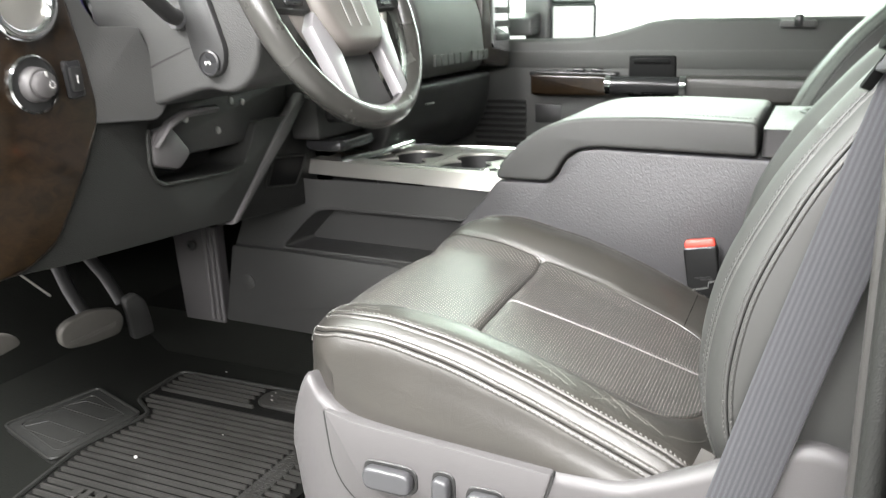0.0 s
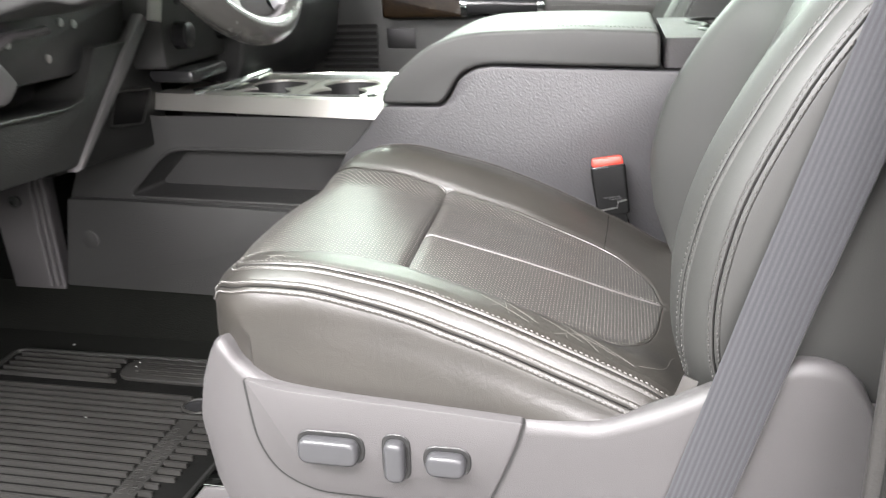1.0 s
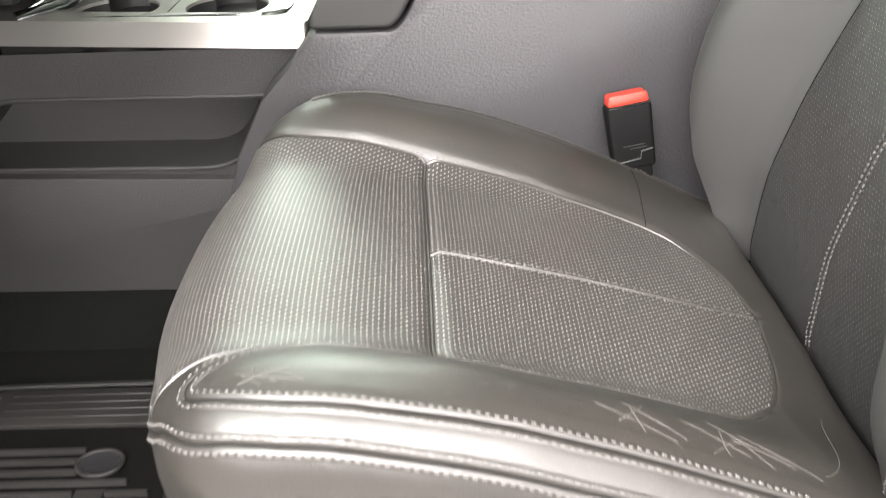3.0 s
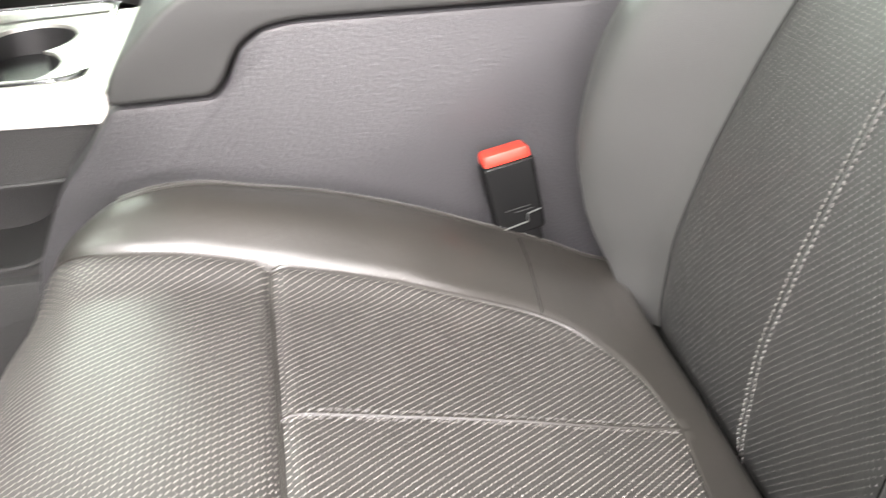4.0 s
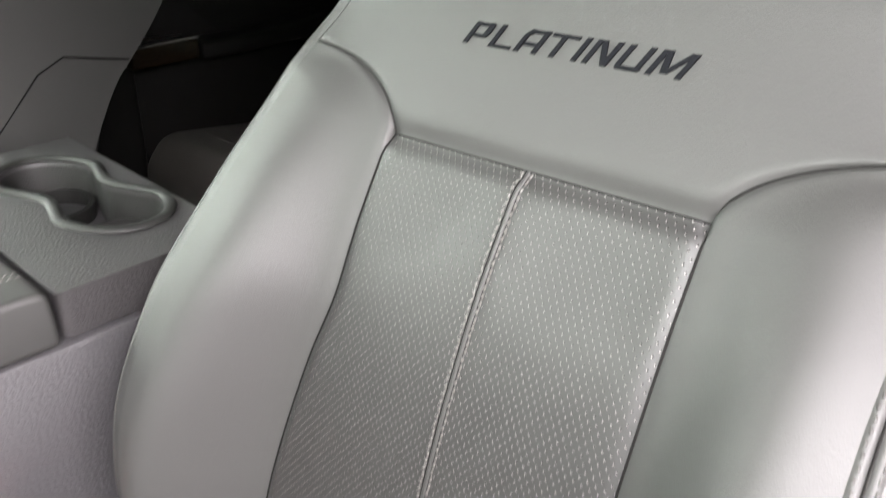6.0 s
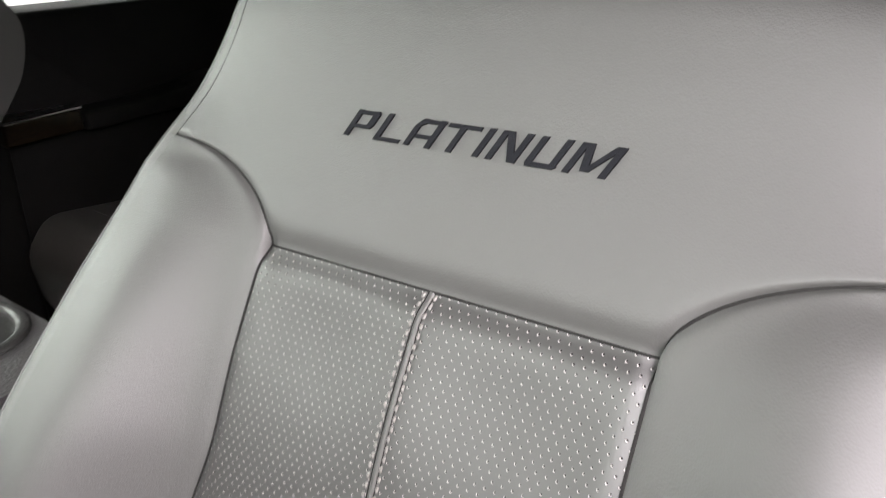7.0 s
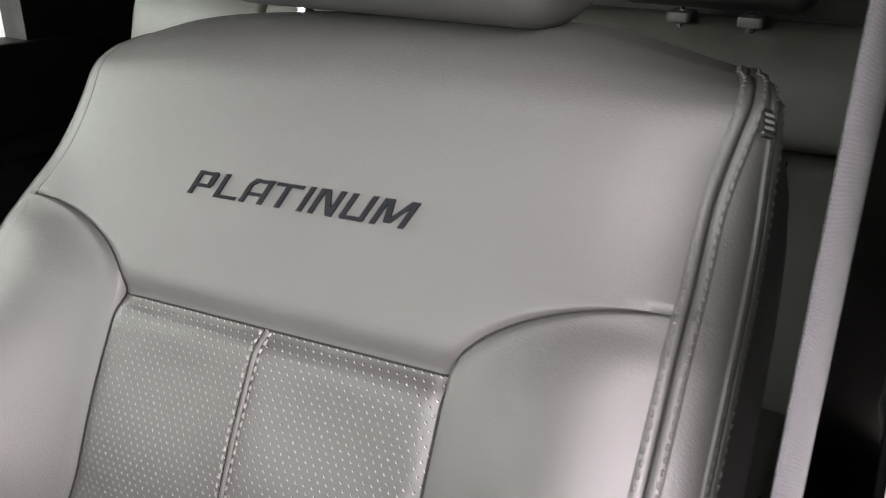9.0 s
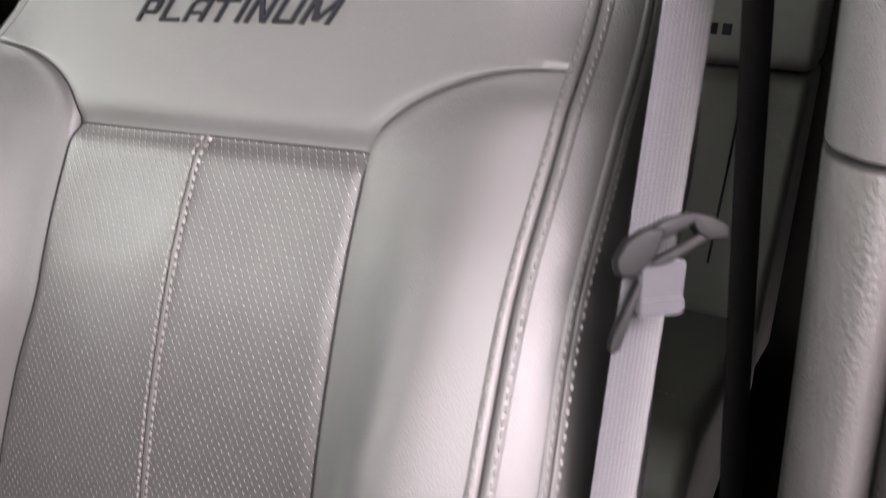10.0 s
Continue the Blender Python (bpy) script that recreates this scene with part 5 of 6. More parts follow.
prism(bm, [(-1.24, 0.06), (-1.135, 0.06), (-1.135, 0.33), (-1.26, 0.33)], "y", 1.408, 1.44, 0.004)
kick = part("kick_panel", bm, PLASTIC, console)
for x in (-1.165, -1.150, -1.137):
    bm = bmesh.new()
    sweep(bm, [(x, 1.408, 0.30), (x + 0.008, 1.404, 0.07)], ring(0.005, 8), ups=(0, 1, 0))
    part("rib", bm, PLASTIC, kick)
bm = bmesh.new()
lathe(bm, [(0.012, 0), (0.012, 0.006), (0.006, 0.008), (0.006, 0.004)], 20, pose(-1.20, 1.408, 0.235, 90))
part("bolt_cap", bm, DARK, kick)

# ---- dashboard ----
dash = thing("dashboard", "dark vinyl dashboard with burl wood and silver trim", "dashboard", (-0.95, CY, 0.4))
bm = bmesh.new()
prism(bm, rounded([(-1.5, 0.84), (-1.05, 0.84), (-0.96, 0.80), (-0.93, 0.60), (-0.96, 0.45), (-1.1, 0.40), (-1.5, 0.5)], 0.03), "y", 0.74, 2.32, 0.01)
part("body", bm, SOFT, dash)
# panel between the wood and the steering column
bm = bmesh.new()
prism(bm, rounded([(0.850, 0.577), (0.958, 0.572), (0.974, 0.594), (0.970, 0.634), (0.953, 0.678), (0.946, 0.701), (0.895, 0.702), (0.878, 0.736), (0.872, 0.80), (0.84, 0.80)], [0.004, 0.01, 0.012, 0.02, 0.01, 0.004, 0.006, 0.01, 0.01, 0.01], 4), "x", -0.94, -0.868, 0.006, 3)
bmesh.ops.transform(bm, matrix=Matrix(((1, 0.42, 0, -0.3612), (0, 1, 0, 0), (0, 0, 1, 0), (0, 0, 0, 1))), verts=bm.verts)
part("column_side_panel", bm, CONSOLE_VINYL, dash)
bm = bmesh.new()
box(bm, -0.960, -0.944, 0.93, 1.12, 0.66, 0.84, 0.003)
part("instrument_screen", bm, SCREEN, dash)
bm = bmesh.new()
sweep(bm, [(-0.93, 0.946, 0.78), (-0.93, 0.952, 0.735), (-0.93, 0.962, 0.715), (-0.93, 0.974, 0.699)], ring(0.006, 8), ups=(0, 1, 0))
part("cluster_trim", bm, CHROME, dash)
bm = bmesh.new()
for k in range(4):
    box(bm, -0.9438, -0.9428, 1.006 + k * 0.006, 1.010 + k * 0.006, 0.7105, 0.7155)
part("screen_text", bm, MARK, dash)
# burl wood end panel with the lamp switch
bm = bmesh.new()
prism(bm, rounded([(0.66, 0.405), (0.735, 0.409), (0.785, 0.431), (0.835, 0.497), (0.885, 0.585), (0.872, 0.665), (0.853, 0.736), (0.845, 0.82), (0.66, 0.82)], [0.01, 0.02, 0.02, 0.04, 0.03, 0.03, 0.03, 0.01, 0.01], 4), "x", -0.93, -0.858, 0.012, 4)
wood = part("wood_panel", bm, WOOD, dash, "glossy burl wood trim")
face = lambda y, z, dx=0.0: Matrix.Translation((-0.858 + dx, y, z)) @ Matrix.Rotation(radians(90), 4, "Y")
bm = bmesh.new()
lathe(bm, [(0.036, 0.0), (0.036, 0.004), (0.0335, 0.006), (0.0325, 0.003)], 36, face(0.783, 0.636))
knob = part("lamp_switch_bezel", bm, CHROME, wood)
bm = bmesh.new()
lathe(bm, [(0.0325, 0.0), (0.0325, 0.0035)], 36, face(0.783, 0.636))
part("lamp_switch_face", bm, DARK, wood)
bm = bmesh.new()
lathe(bm, [(0.022, 0.0), (0.021, 0.011), (0.018, 0.014)], 30, face(0.783, 0.636, 0.003))
lathe(bm, [(0.0165, 0.0), (0.0155, 0.008), (0.013, 0.010)], 30, face(0.784, 0.636, 0.016))
kn = part("lamp_switch", bm, PLASTIC, wood, "round grey lamp switch")
bm = bmesh.new()
box(bm, -0.8325, -0.8315, 0.782, 0.785, 0.646, 0.652)
for k in range(8):
    a = k * math.pi / 4
    box(bm, -0.8325, -0.8315, 0.7895 + 0.004 * math.cos(a), 0.7910 + 0.004 * math.cos(a), 0.635 + 0.004 * math.sin(a), 0.6365 + 0.004 * math.sin(a))
part("switch_mark", bm, MARK, kn)
bm = bmesh.new()
prism(bm, rounded([(0.833, 0.613), (0.859, 0.615), (0.856, 0.662), (0.829, 0.661)], 0.005), "x", -0.862, -0.852, 0.002)
dim = part("dimmer_switch", bm, GLOSSY, wood)
bm = bmesh.new()
prism(bm, rounded([(0.837, 0.622), (0.854, 0.623), (0.852, 0.654), (0.834, 0.653)], 0.004), "x", -0.853, -0.848, 0.0015)
part("rocker", bm, DARK, dim)
bm = bmesh.new()
box(bm, -0.8482, -0.8474, 0.8432, 0.8448, 0.633, 0.643)
part("rocker_mark", bm, MARK, dim)
bm = bmesh.new()
sweep(bm, [(-0.852, 0.780 + 0.044 * math.cos(a), 0.738 + 0.044 * math.sin(a)) for a in np.linspace(0, 2 * math.pi, 48, endpoint=False)], ring(0.008, 10), closed=True, ups=(1, 0, 0))
vent = part("vent_ring", bm, CHROME, wood)
bm = bmesh.new()
lathe(bm, [(0.043, 0.0), (0.043, 0.003), (0.02, 0.009)], 36, face(0.780, 0.738))
part("vent_disc", bm, SILVER, vent)
# knee panel with the open pocket under the column
bm = bmesh.new()
prism(bm, rounded([(0.70, 0.408), (0.80, 0.398), (1.035, 0.385), (1.150, 0.378), (1.318, 0.503), (1.335, 0.535), (1.235, 0.535), (1.213, 0.499), (1.186, 0.467), (1.140, 0.462), (1.007, 0.468), (0.976, 0.484), (0.969, 0.502), (0.972, 0.556), (0.985, 0.572), (0.885, 0.576), (0.70, 0.576)], [0.01, 0.02, 0.02, 0.01, 0.01, 0.004, 0.004, 0.01, 0.012, 0.01, 0.01, 0.01, 0.01, 0.01, 0.01, 0.01, 0.01], 4), "x", -0.95, -0.868, 0.008, 3)
knee = part("knee_panel", bm, SOFT, dash)
bm = bmesh.new()
prism(bm, [(1.14, 0.372), (1.155, 0.372), (1.325, 0.505), (1.385, 0.56), (1.372, 0.572), (1.30, 0.52)], "x", -0.885, -0.862, 0.005)
part("knee_panel_edge", bm, PLASTIC, knee)
bm = bmesh.new()
prism(bm, rounded([(0.965, 0.512), (1.06, 0.502), (1.20, 0.500), (1.34, 0.53), (1.36, 0.60), (0.98, 0.60), (0.96, 0.55)], 0.01), "x", -0.95, -0.885, 0.01)
under = part("column_under_cover", bm, DARK, knee)
for y, z in ((1.075, 0.558), (1.15, 0.53), (1.19, 0.575), (1.22, 0.57)):
    bm = bmesh.new()
    lathe(bm, [(0.006, 0), (0.006, 0.003), (0.003, 0.004)], 12, Matrix.Translation((-0.886, y, z)) @ Matrix.Rotation(radians(90), 4, "Y"))
    part("screw", bm, STEEL, under)
bm = bmesh.new()
box(bm, -1.0, -0.95, 0.95, 1.22, 0.44, 0.52)
part("pocket_back", bm, DARK, knee)
bm = bmesh.new()
sweep(bm, [(-0.866, y, z) for y, z in rounded([(0.972, 0.556), (0.968, 0.495), (0.985, 0.469), (1.15, 0.461), (1.19, 0.468), (1.22, 0.51)], 0.015)[2:-8]], ring(0.003, 8), ups=(1, 0, 0))
part("pocket_rim", bm, SOFT, knee)
bm = bmesh.new()
sweep(bm, [(-0.868, 0.985, 0.53), (-0.850, 1.0, 0.56), (-0.845, 1.03, 0.572), (-0.845, 1.10, 0.573)], ring(0.006, 8, 0.010), ups=(1, 0, 0))
part("brake_release", bm, PLASTIC, knee, "grey pull handle")
bm = bmesh.new()
prism(bm, rounded([(0.975, 0.50), (1.03, 0.485), (1.06, 0.51), (1.02, 0.556), (0.98, 0.55)], 0.012), "x", -0.885, -0.862, 0.008)
part("release_housing", bm, PLASTIC, knee)
# lower centre: flat black plate painting the shade inside an open cubby beside the knee panel
bm = bmesh.new()
prism(bm, [(1.15, 0.36), (1.48, 0.34), (1.48, 0.56), (1.37, 0.56)], "x", -0.97, -0.91, 0.004)
low = part("lower_panel", bm, SOFT, dash)
bm = bmesh.new()
prism(bm, rounded([(1.298, 0.402), (1.395, 0.388), (1.438, 0.443), (1.328, 0.455)], 0.008), "x", -0.912, -0.9075, 0.001)
cubby_shade = part("cubby_shade", bm, BUCKLE, low)
bm = bmesh.new()
sweep(bm, [(-0.907, y, z) for y, z in rounded([(1.298, 0.402), (1.395, 0.388), (1.438, 0.443), (1.328, 0.455)], 0.01)], ring(0.003, 8), closed=True, ups=(1, 0, 0))
part("cubby_rim", bm, SOFT, cubby_shade)
# centre stack
bm = bmesh.new()
prism(bm, rounded([(1.40, 0.478), (1.72, 0.478), (1.70, 0.82), (1.40, 0.82)], 0.01), "x", -0.95, -0.85, 0.01)
stack = part("center_panel", bm, CONSOLE_VINYL, dash)
for y in (1.40, 1.66):
    bm = bmesh.new()
    sweep(bm, [(-0.846, y, 0.82), (-0.843, y + 0.005, 0.66), (-0.85, y - 0.02, 0.56)], ring(0.011, 10), ups=(0, 1, 0))
    part("silver_strip", bm, SILVER, stack)
for i in range(4):
    for j in range(3):
        bm = bmesh.new()
        box(bm, -0.852, -0.842, 1.45 + i * 0.05, 1.49 + i * 0.05, 0.58 + j * 0.05, 0.61 + j * 0.05, 0.004)
        part("stack_button", bm, GLOSSY, stack)
for y in (1.45, 1.61):
    bm = bmesh.new()
    lathe(bm, [(0.024, 0), (0.022, 0.022), (0.018, 0.024)], 28, Matrix.Translation((-0.85, y, 0.53)) @ Matrix.Rotation(radians(90), 4, "Y"))
    part("stack_knob", bm, GLOSSY, stack)
bm = bmesh.new()
box(bm, -0.90, -0.815, 1.42, 1.56, 0.452, 0.476, 0.01)
part("stack_shelf", bm, GLOSSY, stack)
# passenger side: glove box, lower bin and outer vent
bm = bmesh.new()
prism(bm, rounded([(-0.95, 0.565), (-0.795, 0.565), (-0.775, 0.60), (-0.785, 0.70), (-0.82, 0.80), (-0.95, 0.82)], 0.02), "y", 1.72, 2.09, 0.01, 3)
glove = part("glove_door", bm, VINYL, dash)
for k, w in enumerate((0.030, 0.030, 0.030, 0.030, 0.030, 0.0, 0.034, 0.034, 0.034)):
    if w:
        y = 1.775 + k * 0.0365
        bm = bmesh.new()
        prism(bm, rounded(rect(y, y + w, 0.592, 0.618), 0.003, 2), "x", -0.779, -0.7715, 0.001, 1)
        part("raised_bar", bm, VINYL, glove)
bm = bmesh.new()
prism(bm, rounded([(-0.95, 0.36), (-0.86, 0.38), (-0.815, 0.45), (-0.80, 0.557), (-0.95, 0.557)], 0.02), "y", 1.62, 2.20, 0.01, 3)
bin_door = part("lower_glove_bin", bm, DARK, dash)
bm = bmesh.new()
box(bm, -0.815, -0.803, 1.79, 1.83, 0.505, 0.509, 0.001)
part("latch", bm, STEEL, bin_door)
bm = bmesh.new()
prism(bm, rounded([(2.10, 0.58), (2.30, 0.56), (2.31, 0.82), (2.10, 0.82)], 0.02), "x", -0.95, -0.785, 0.01)
outer_trim = part("outer_trim", bm, WOOD, dash)
bm = bmesh.new()
prism(bm, rounded([(2.155, 0.615), (2.285, 0.60), (2.29, 0.82), (2.15, 0.82)], 0.02), "x", -0.80, -0.778, 0.006)
v = part("outer_vent", bm, CHROME, outer_trim)
for k in range(5):
    bm = bmesh.new()
    box(bm, -0.782, -0.774, 2.17, 2.275, 0.635 + k * 0.035, 0.652 + k * 0.035, 0.002)
    part("vent_slat", bm, DARK, v)

# ---- steering column and wheel ----
col = thing("steering_column", "grey plastic column shroud with stalk and round button", "steering column", (-0.78, YC, 0.6))
bm = bmesh.new()
prism(bm, rounded([(-0.93, 0.80), (-0.93, 0.588), (-0.835, 0.590), (-0.785, 0.604), (-0.735, 0.618), (-0.69, 0.608), (-0.645, 0.64), (-0.63, 0.79)], [0.01, 0.01, 0.02, 0.03, 0.02, 0.03, 0.04, 0.02], 4), "y", 0.955, 1.160, 0.022, 5)
shroud = part("shroud", bm, CONSOLE_VINYL, col)
bm = bmesh.new()
sweep(bm, [(-0.838, 0.9552, 0.642), (-0.80, 0.9552, 0.656), (-0.752, 0.9552, 0.673)], ring(0.0009, 6), ups=(0, 1, 0))
part("parting_line", bm, SEAM_SHADE, shroud)
bm = bmesh.new()
prism(bm, rounded([(-0.775, 0.80), (-0.735, 0.80), (-0.69, 0.665), (-0.70, 0.635), (-0.73, 0.632), (-0.745, 0.66)], 0.015), "y", 0.9455, 0.96, 0.003)
plate_ = part("side_plate", bm, DARK, col)
bm = bmesh.new()
lathe(bm, [(0.017, 0), (0.017, 0.004), (0.0145, 0.005), (0.014, 0.003)], 28, pose(-0.716, 0.9455, 0.652, 90))
btn = part("round_button", bm, GLOSSY, plate_)
bm = bmesh.new()
for k in range(3):
    box(bm, -0.7205 + k * 0.0035, -0.7188 + k * 0.0035, 0.9398, 0.9405, 0.650 + (k % 2) * 0.002, 0.6545)
part("button_mark", bm, MARK, btn)
bm = bmesh.new()
sweep(bm, [(-0.765, 0.97, 0.705), (-0.762, 0.93, 0.715), (-0.755, 0.88, 0.745), (-0.75, 0.80, 0.80)], ring(0.011, 12), ups=(0, 0, 1))
stalk = part("stalk", bm, DARK, col)
bm = bmesh.new()
sweep(bm, [(-0.765, 0.955, 0.708), (-0.7635, 0.944, 0.711)], ring(0.016, 14), ups=(0, 0, 1))
part("stalk_collar", bm, GLOSSY, stalk)

WC = Vector((-0.584, 1.045, 0.739))
wheel = thing("steering_wheel", "dark leather steering wheel with silver spokes", "steering wheel", WC)
turn = Matrix.Translation(WC) @ Matrix.Rotation(radians(66), 4, "Y")  # local x points down the wheel, z to the driver
bm = bmesh.new()
sweep(bm, [turn @ Vector((0.178 * math.cos(a), 0.178 * math.sin(a), 0)) for a in np.linspace(0, 2 * math.pi, 72, endpoint=False)], ring(0.0155, 14, 0.018), closed=True, ups=tuple(turn.to_3x3() @ Vector((0, 0, 1))))
rim = part("rim", bm, WHEEL, wheel)
bm = bmesh.new()
ang = np.linspace(0, 2 * math.pi, 140)
line = np.array([turn @ Vector((0.163 * math.cos(a), 0.163 * math.sin(a), 0.004)) for a in ang])
nn = np.array([turn.to_3x3() @ Vector((-math.cos(a), -math.sin(a), 0.3)) for a in ang])
stitches(bm, line, nn, gap=0.006, r=0.0007)
tagged(part("rim_stitching", bm, DARK_THREAD, rim), kind="stuff")
bm = bmesh.new()
prism(bm, rounded([(-0.07, -0.085), (-0.07, 0.085), (0.04, 0.078), (0.088, 0.050), (0.088, -0.050), (0.04, -0.078)], 0.025), "z", -0.035, 0.022, 0.016, 4, turn)
hub = part("hub", bm, WHEELPAD, wheel, "grey-brown airbag cover with three grooves")
for y in (-0.026, 0.0, 0.026):
    bm = bmesh.new()
    prism(bm, rounded(rect(0.0, 0.058, y - 0.0022, y + 0.0022), 0.002, 2), "z", 0.0215, 0.0235, 0.0006, 1, turn)
    part("hub_groove", bm, MARKG, hub)
for sgn in (-1, 1):
    bm = bmesh.new()
    prism(bm, [(-0.02, 0.08 * sgn), (0.03, 0.08 * sgn), (0.025, 0.172 * sgn), (-0.03, 0.172 * sgn)], "z", -0.012, 0.008, 0.005, 2, turn)
    sp = part("side_spoke", bm, DARK, wheel)
    bm = bmesh.new()
    for k in range(3):
        box(bm, -0.012 + k * 0.013, -0.002 + k * 0.013, min(0.098 * sgn, 0.135 * sgn), max(0.098 * sgn, 0.135 * sgn), 0.007, 0.012, 0.002, 1, turn)
    part("spoke_buttons", bm, GLOSSY, sp)
    bm = bmesh.new()
    prism(bm, [(0.03, 0.078 * sgn), (0.085, 0.052 * sgn), (0.165, 0.060 * sgn), (0.160, 0.082 * sgn), (0.05, 0.098 * sgn)], "z", -0.010, 0.010, 0.005, 2, turn)
    part("lower_spoke", bm, SPOKE, wheel, "satin silver spoke trim")
bm = bmesh.new()
prism(bm, [(0.08, -0.045), (0.08, 0.045), (0.165, 0.055), (0.165, -0.055)], "z", -0.022, -0.008, 0.004, 2, turn)
part("lower_cover", bm, CONSOLE_VINYL, wheel)
bm = bmesh.new()
lathe(bm, [(0.05, -0.12), (0.05, -0.03)], 24, turn)
part("column_boss", bm, CONSOLE_VINYL, wheel)

# ---- pedals ----
def pedal(name, label, x, outline, arm_from, arm_to, face_mat, treads=0):
    """A thin pad facing the driver, from its outline in (y, z), on an arm."""
    yc, zc = sum(p[0] for p in outline) / len(outline), sum(p[1] for p in outline) / len(outline)
    p = thing(name, label, "pedal", (x, yc, zc))
    m = Matrix.Translation((x, yc, zc)) @ Matrix.Rotation(radians(14), 4, "Y") @ Matrix.Translation((-x, -yc, -zc))
    bm = bmesh.new()
    prism(bm, rounded(outline, 0.012, 4), "x", x - 0.008, x + 0.006, 0.004, 3, m)
    pad = part("pad", bm, face_mat, p)
    for k in range(treads):  # fine worn treads along the lower edge
        y = yc - 0.055 + 0.0062 * k
        bm = bmesh.new()
        box(bm, x + 0.0055, x + 0.0068, y - 0.0012, y + 0.0012, zc - 0.016, zc - 0.004, 0.0004, 1, m)
        part("tread", bm, face_mat, pad)
    bm = bmesh.new()
    sweep(bm, [Vector((x - 0.010, *arm_from)), Vector((x - 0.045, arm_from[0], arm_from[1] + 0.05)), Vector(arm_to)], ring(0.007, 8, 0.015), ups=(0, 1, 0))
    part("arm", bm, DARK, p)
    return p


pedal("brake_pedal", "worn grey rubber brake pedal on a steel arm", -1.12, [(0.968, 0.208), (0.985, 0.221), (1.04, 0.223), (1.094, 0.208), (1.112, 0.188), (1.116, 0.167), (1.105, 0.150), (1.04, 0.155), (0.988, 0.166), (0.973, 0.181)], (1.045, 0.20), (-1.28, 1.05, 0.48), PEDAL, 18)
pedal("accelerator_pedal", "black upright accelerator pedal", -1.15, [(1.136, 0.207), (1.165, 0.213), (1.194, 0.188), (1.215, 0.14), (1.227, 0.103), (1.171, 0.106), (1.155, 0.16)], (1.155, 0.19), (-1.30, 1.08, 0.45), CONSOLE_VINYL)
pedal("parking_brake_pedal", "grey rubber parking brake pedal beside the door", -1.10, [(0.80, 0.262), (0.853, 0.250), (0.878, 0.236), (0.886, 0.218), (0.847, 0.213), (0.80, 0.222)], (0.835, 0.24), (-1.26, 0.83, 0.48), PEDAL)
bm = bmesh.new()
sweep(bm, [(-1.22, 0.90, 0.42), (-1.18, 0.93, 0.34), (-1.14, 0.985, 0.262)], ring(0.0022, 6), ups=(0, 1, 0))
solid(bm, STEEL, "brake_cable", "thin bare brake cable under the dashboard", "cable")
bm = bmesh.new()
prism(bm, rounded([(-1.36, 0.30), (-1.20, 0.33), (-1.05, 0.395), (-1.05, 0.42), (-1.40, 0.42)], 0.02), "y", 0.93, 1.25, 0.01)
solid(bm, SOFT, "pedal_bracket", "dark pedal bracket under the dashboard", "bracket")

# ---- floor mat ----
mat = thing("floor_mat", "black ribbed rubber floor mat with raised rim on the carpet", "floor mat", (-0.95, 1.05, -0.02))
edge = rounded([(-1.17, 1.302), (-0.66, 1.31), (-0.645, 1.05), (-0.652, 0.94), (-0.66, 0.80), (-1.08, 0.80), (-1.118, 0.98), (-1.095, 1.125), (-1.165, 1.165)], 0.02)
bm = bmesh.new()
prism(bm, edge, "z", -0.026, -0.0185, 0.002)
part("sheet", bm, RUBBER, mat)
bm = bmesh.new()
sweep(bm, [(x, y, -0.0165) for x, y in edge], ring(0.0045, 6), closed=True)
part("rim", bm, SOFT, mat)
poly = [Vector(p) for p in edge]


def spans(y):
    xs_ = []
    for a, b in zip(poly, poly[1:] + poly[:1]):
        if (a.y - y) * (b.y - y) < 0:
            xs_.append(a.x + (b.x - a.x) * (y - a.y) / (b.y - a.y))
    return sorted(xs_)


def mat_rib(a, b, y):
    bm = bmesh.new()
    prism(bm, [(y - 0.0034, -0.019), (y + 0.0034, -0.019), (y + 0.0022, -0.0115), (y - 0.0022, -0.0115)], "x", a, b, 0.0008, 1)
    part("rib", bm, DUSTY, mat)


for k in range(28):
    y = 0.8258 + k * 0.0171
    s = spans(y)
    left = s[0] + 0.016
    if y < 1.13:  # a plain lettered strip parts the ribs
        mat_rib(left, -0.757, y)
        mat_rib(-0.7205, -0.671 if y > 1.04 else -0.685 if y > 0.975 else -0.70, y)
    elif y < 1.19:
        mat_rib(left, -0.765 if 1.14 < y < 1.185 else -0.70, y)
    elif y > 1.205:
        mat_rib(left, -0.945 + 0.06 * max(0.0, 1 - (y - 1.20) / 0.03), y)
bm = bmesh.new()
box(bm, -0.7555, -0.722, 0.83, 1.124, -0.019, -0.0150, 0.001, 1)
strip = part("plain_strip", bm, DUSTY, mat)
for words, x, y0, y1 in (("DO NOT PLACE ON TOP", -0.7415, 0.940, 1.105), ("OF EXISTING MATS", -0.7265, 0.940, 1.085)):
    me = lettering(words, 1.0, 0.0)
    co = np.array([v.co for v in me.vertices])
    lo, hi = co.min(0), co.max(0)
    for v in me.vertices:
        v.co = (x - 0.0095 * (v.co.y - lo[1]) / (hi[1] - lo[1]), y0 + (y1 - y0) * (v.co.x - lo[0]) / (hi[0] - lo[0]), -0.0140 if v.co.z > 0 else -0.0152)
    part("raised_lettering", me, DUSTY, strip)
bm = bmesh.new()
prism(bm, rounded([(-0.932, 1.228), (-0.675, 1.226), (-0.675, 1.296), (-0.932, 1.296)], [0.033, 0.004, 0.004, 0.033], 8), "z", -0.019, -0.0115, 0.002, 2)
tab = part("anchor_tab", bm, DUSTY, mat, "rounded raised tab with grooves")
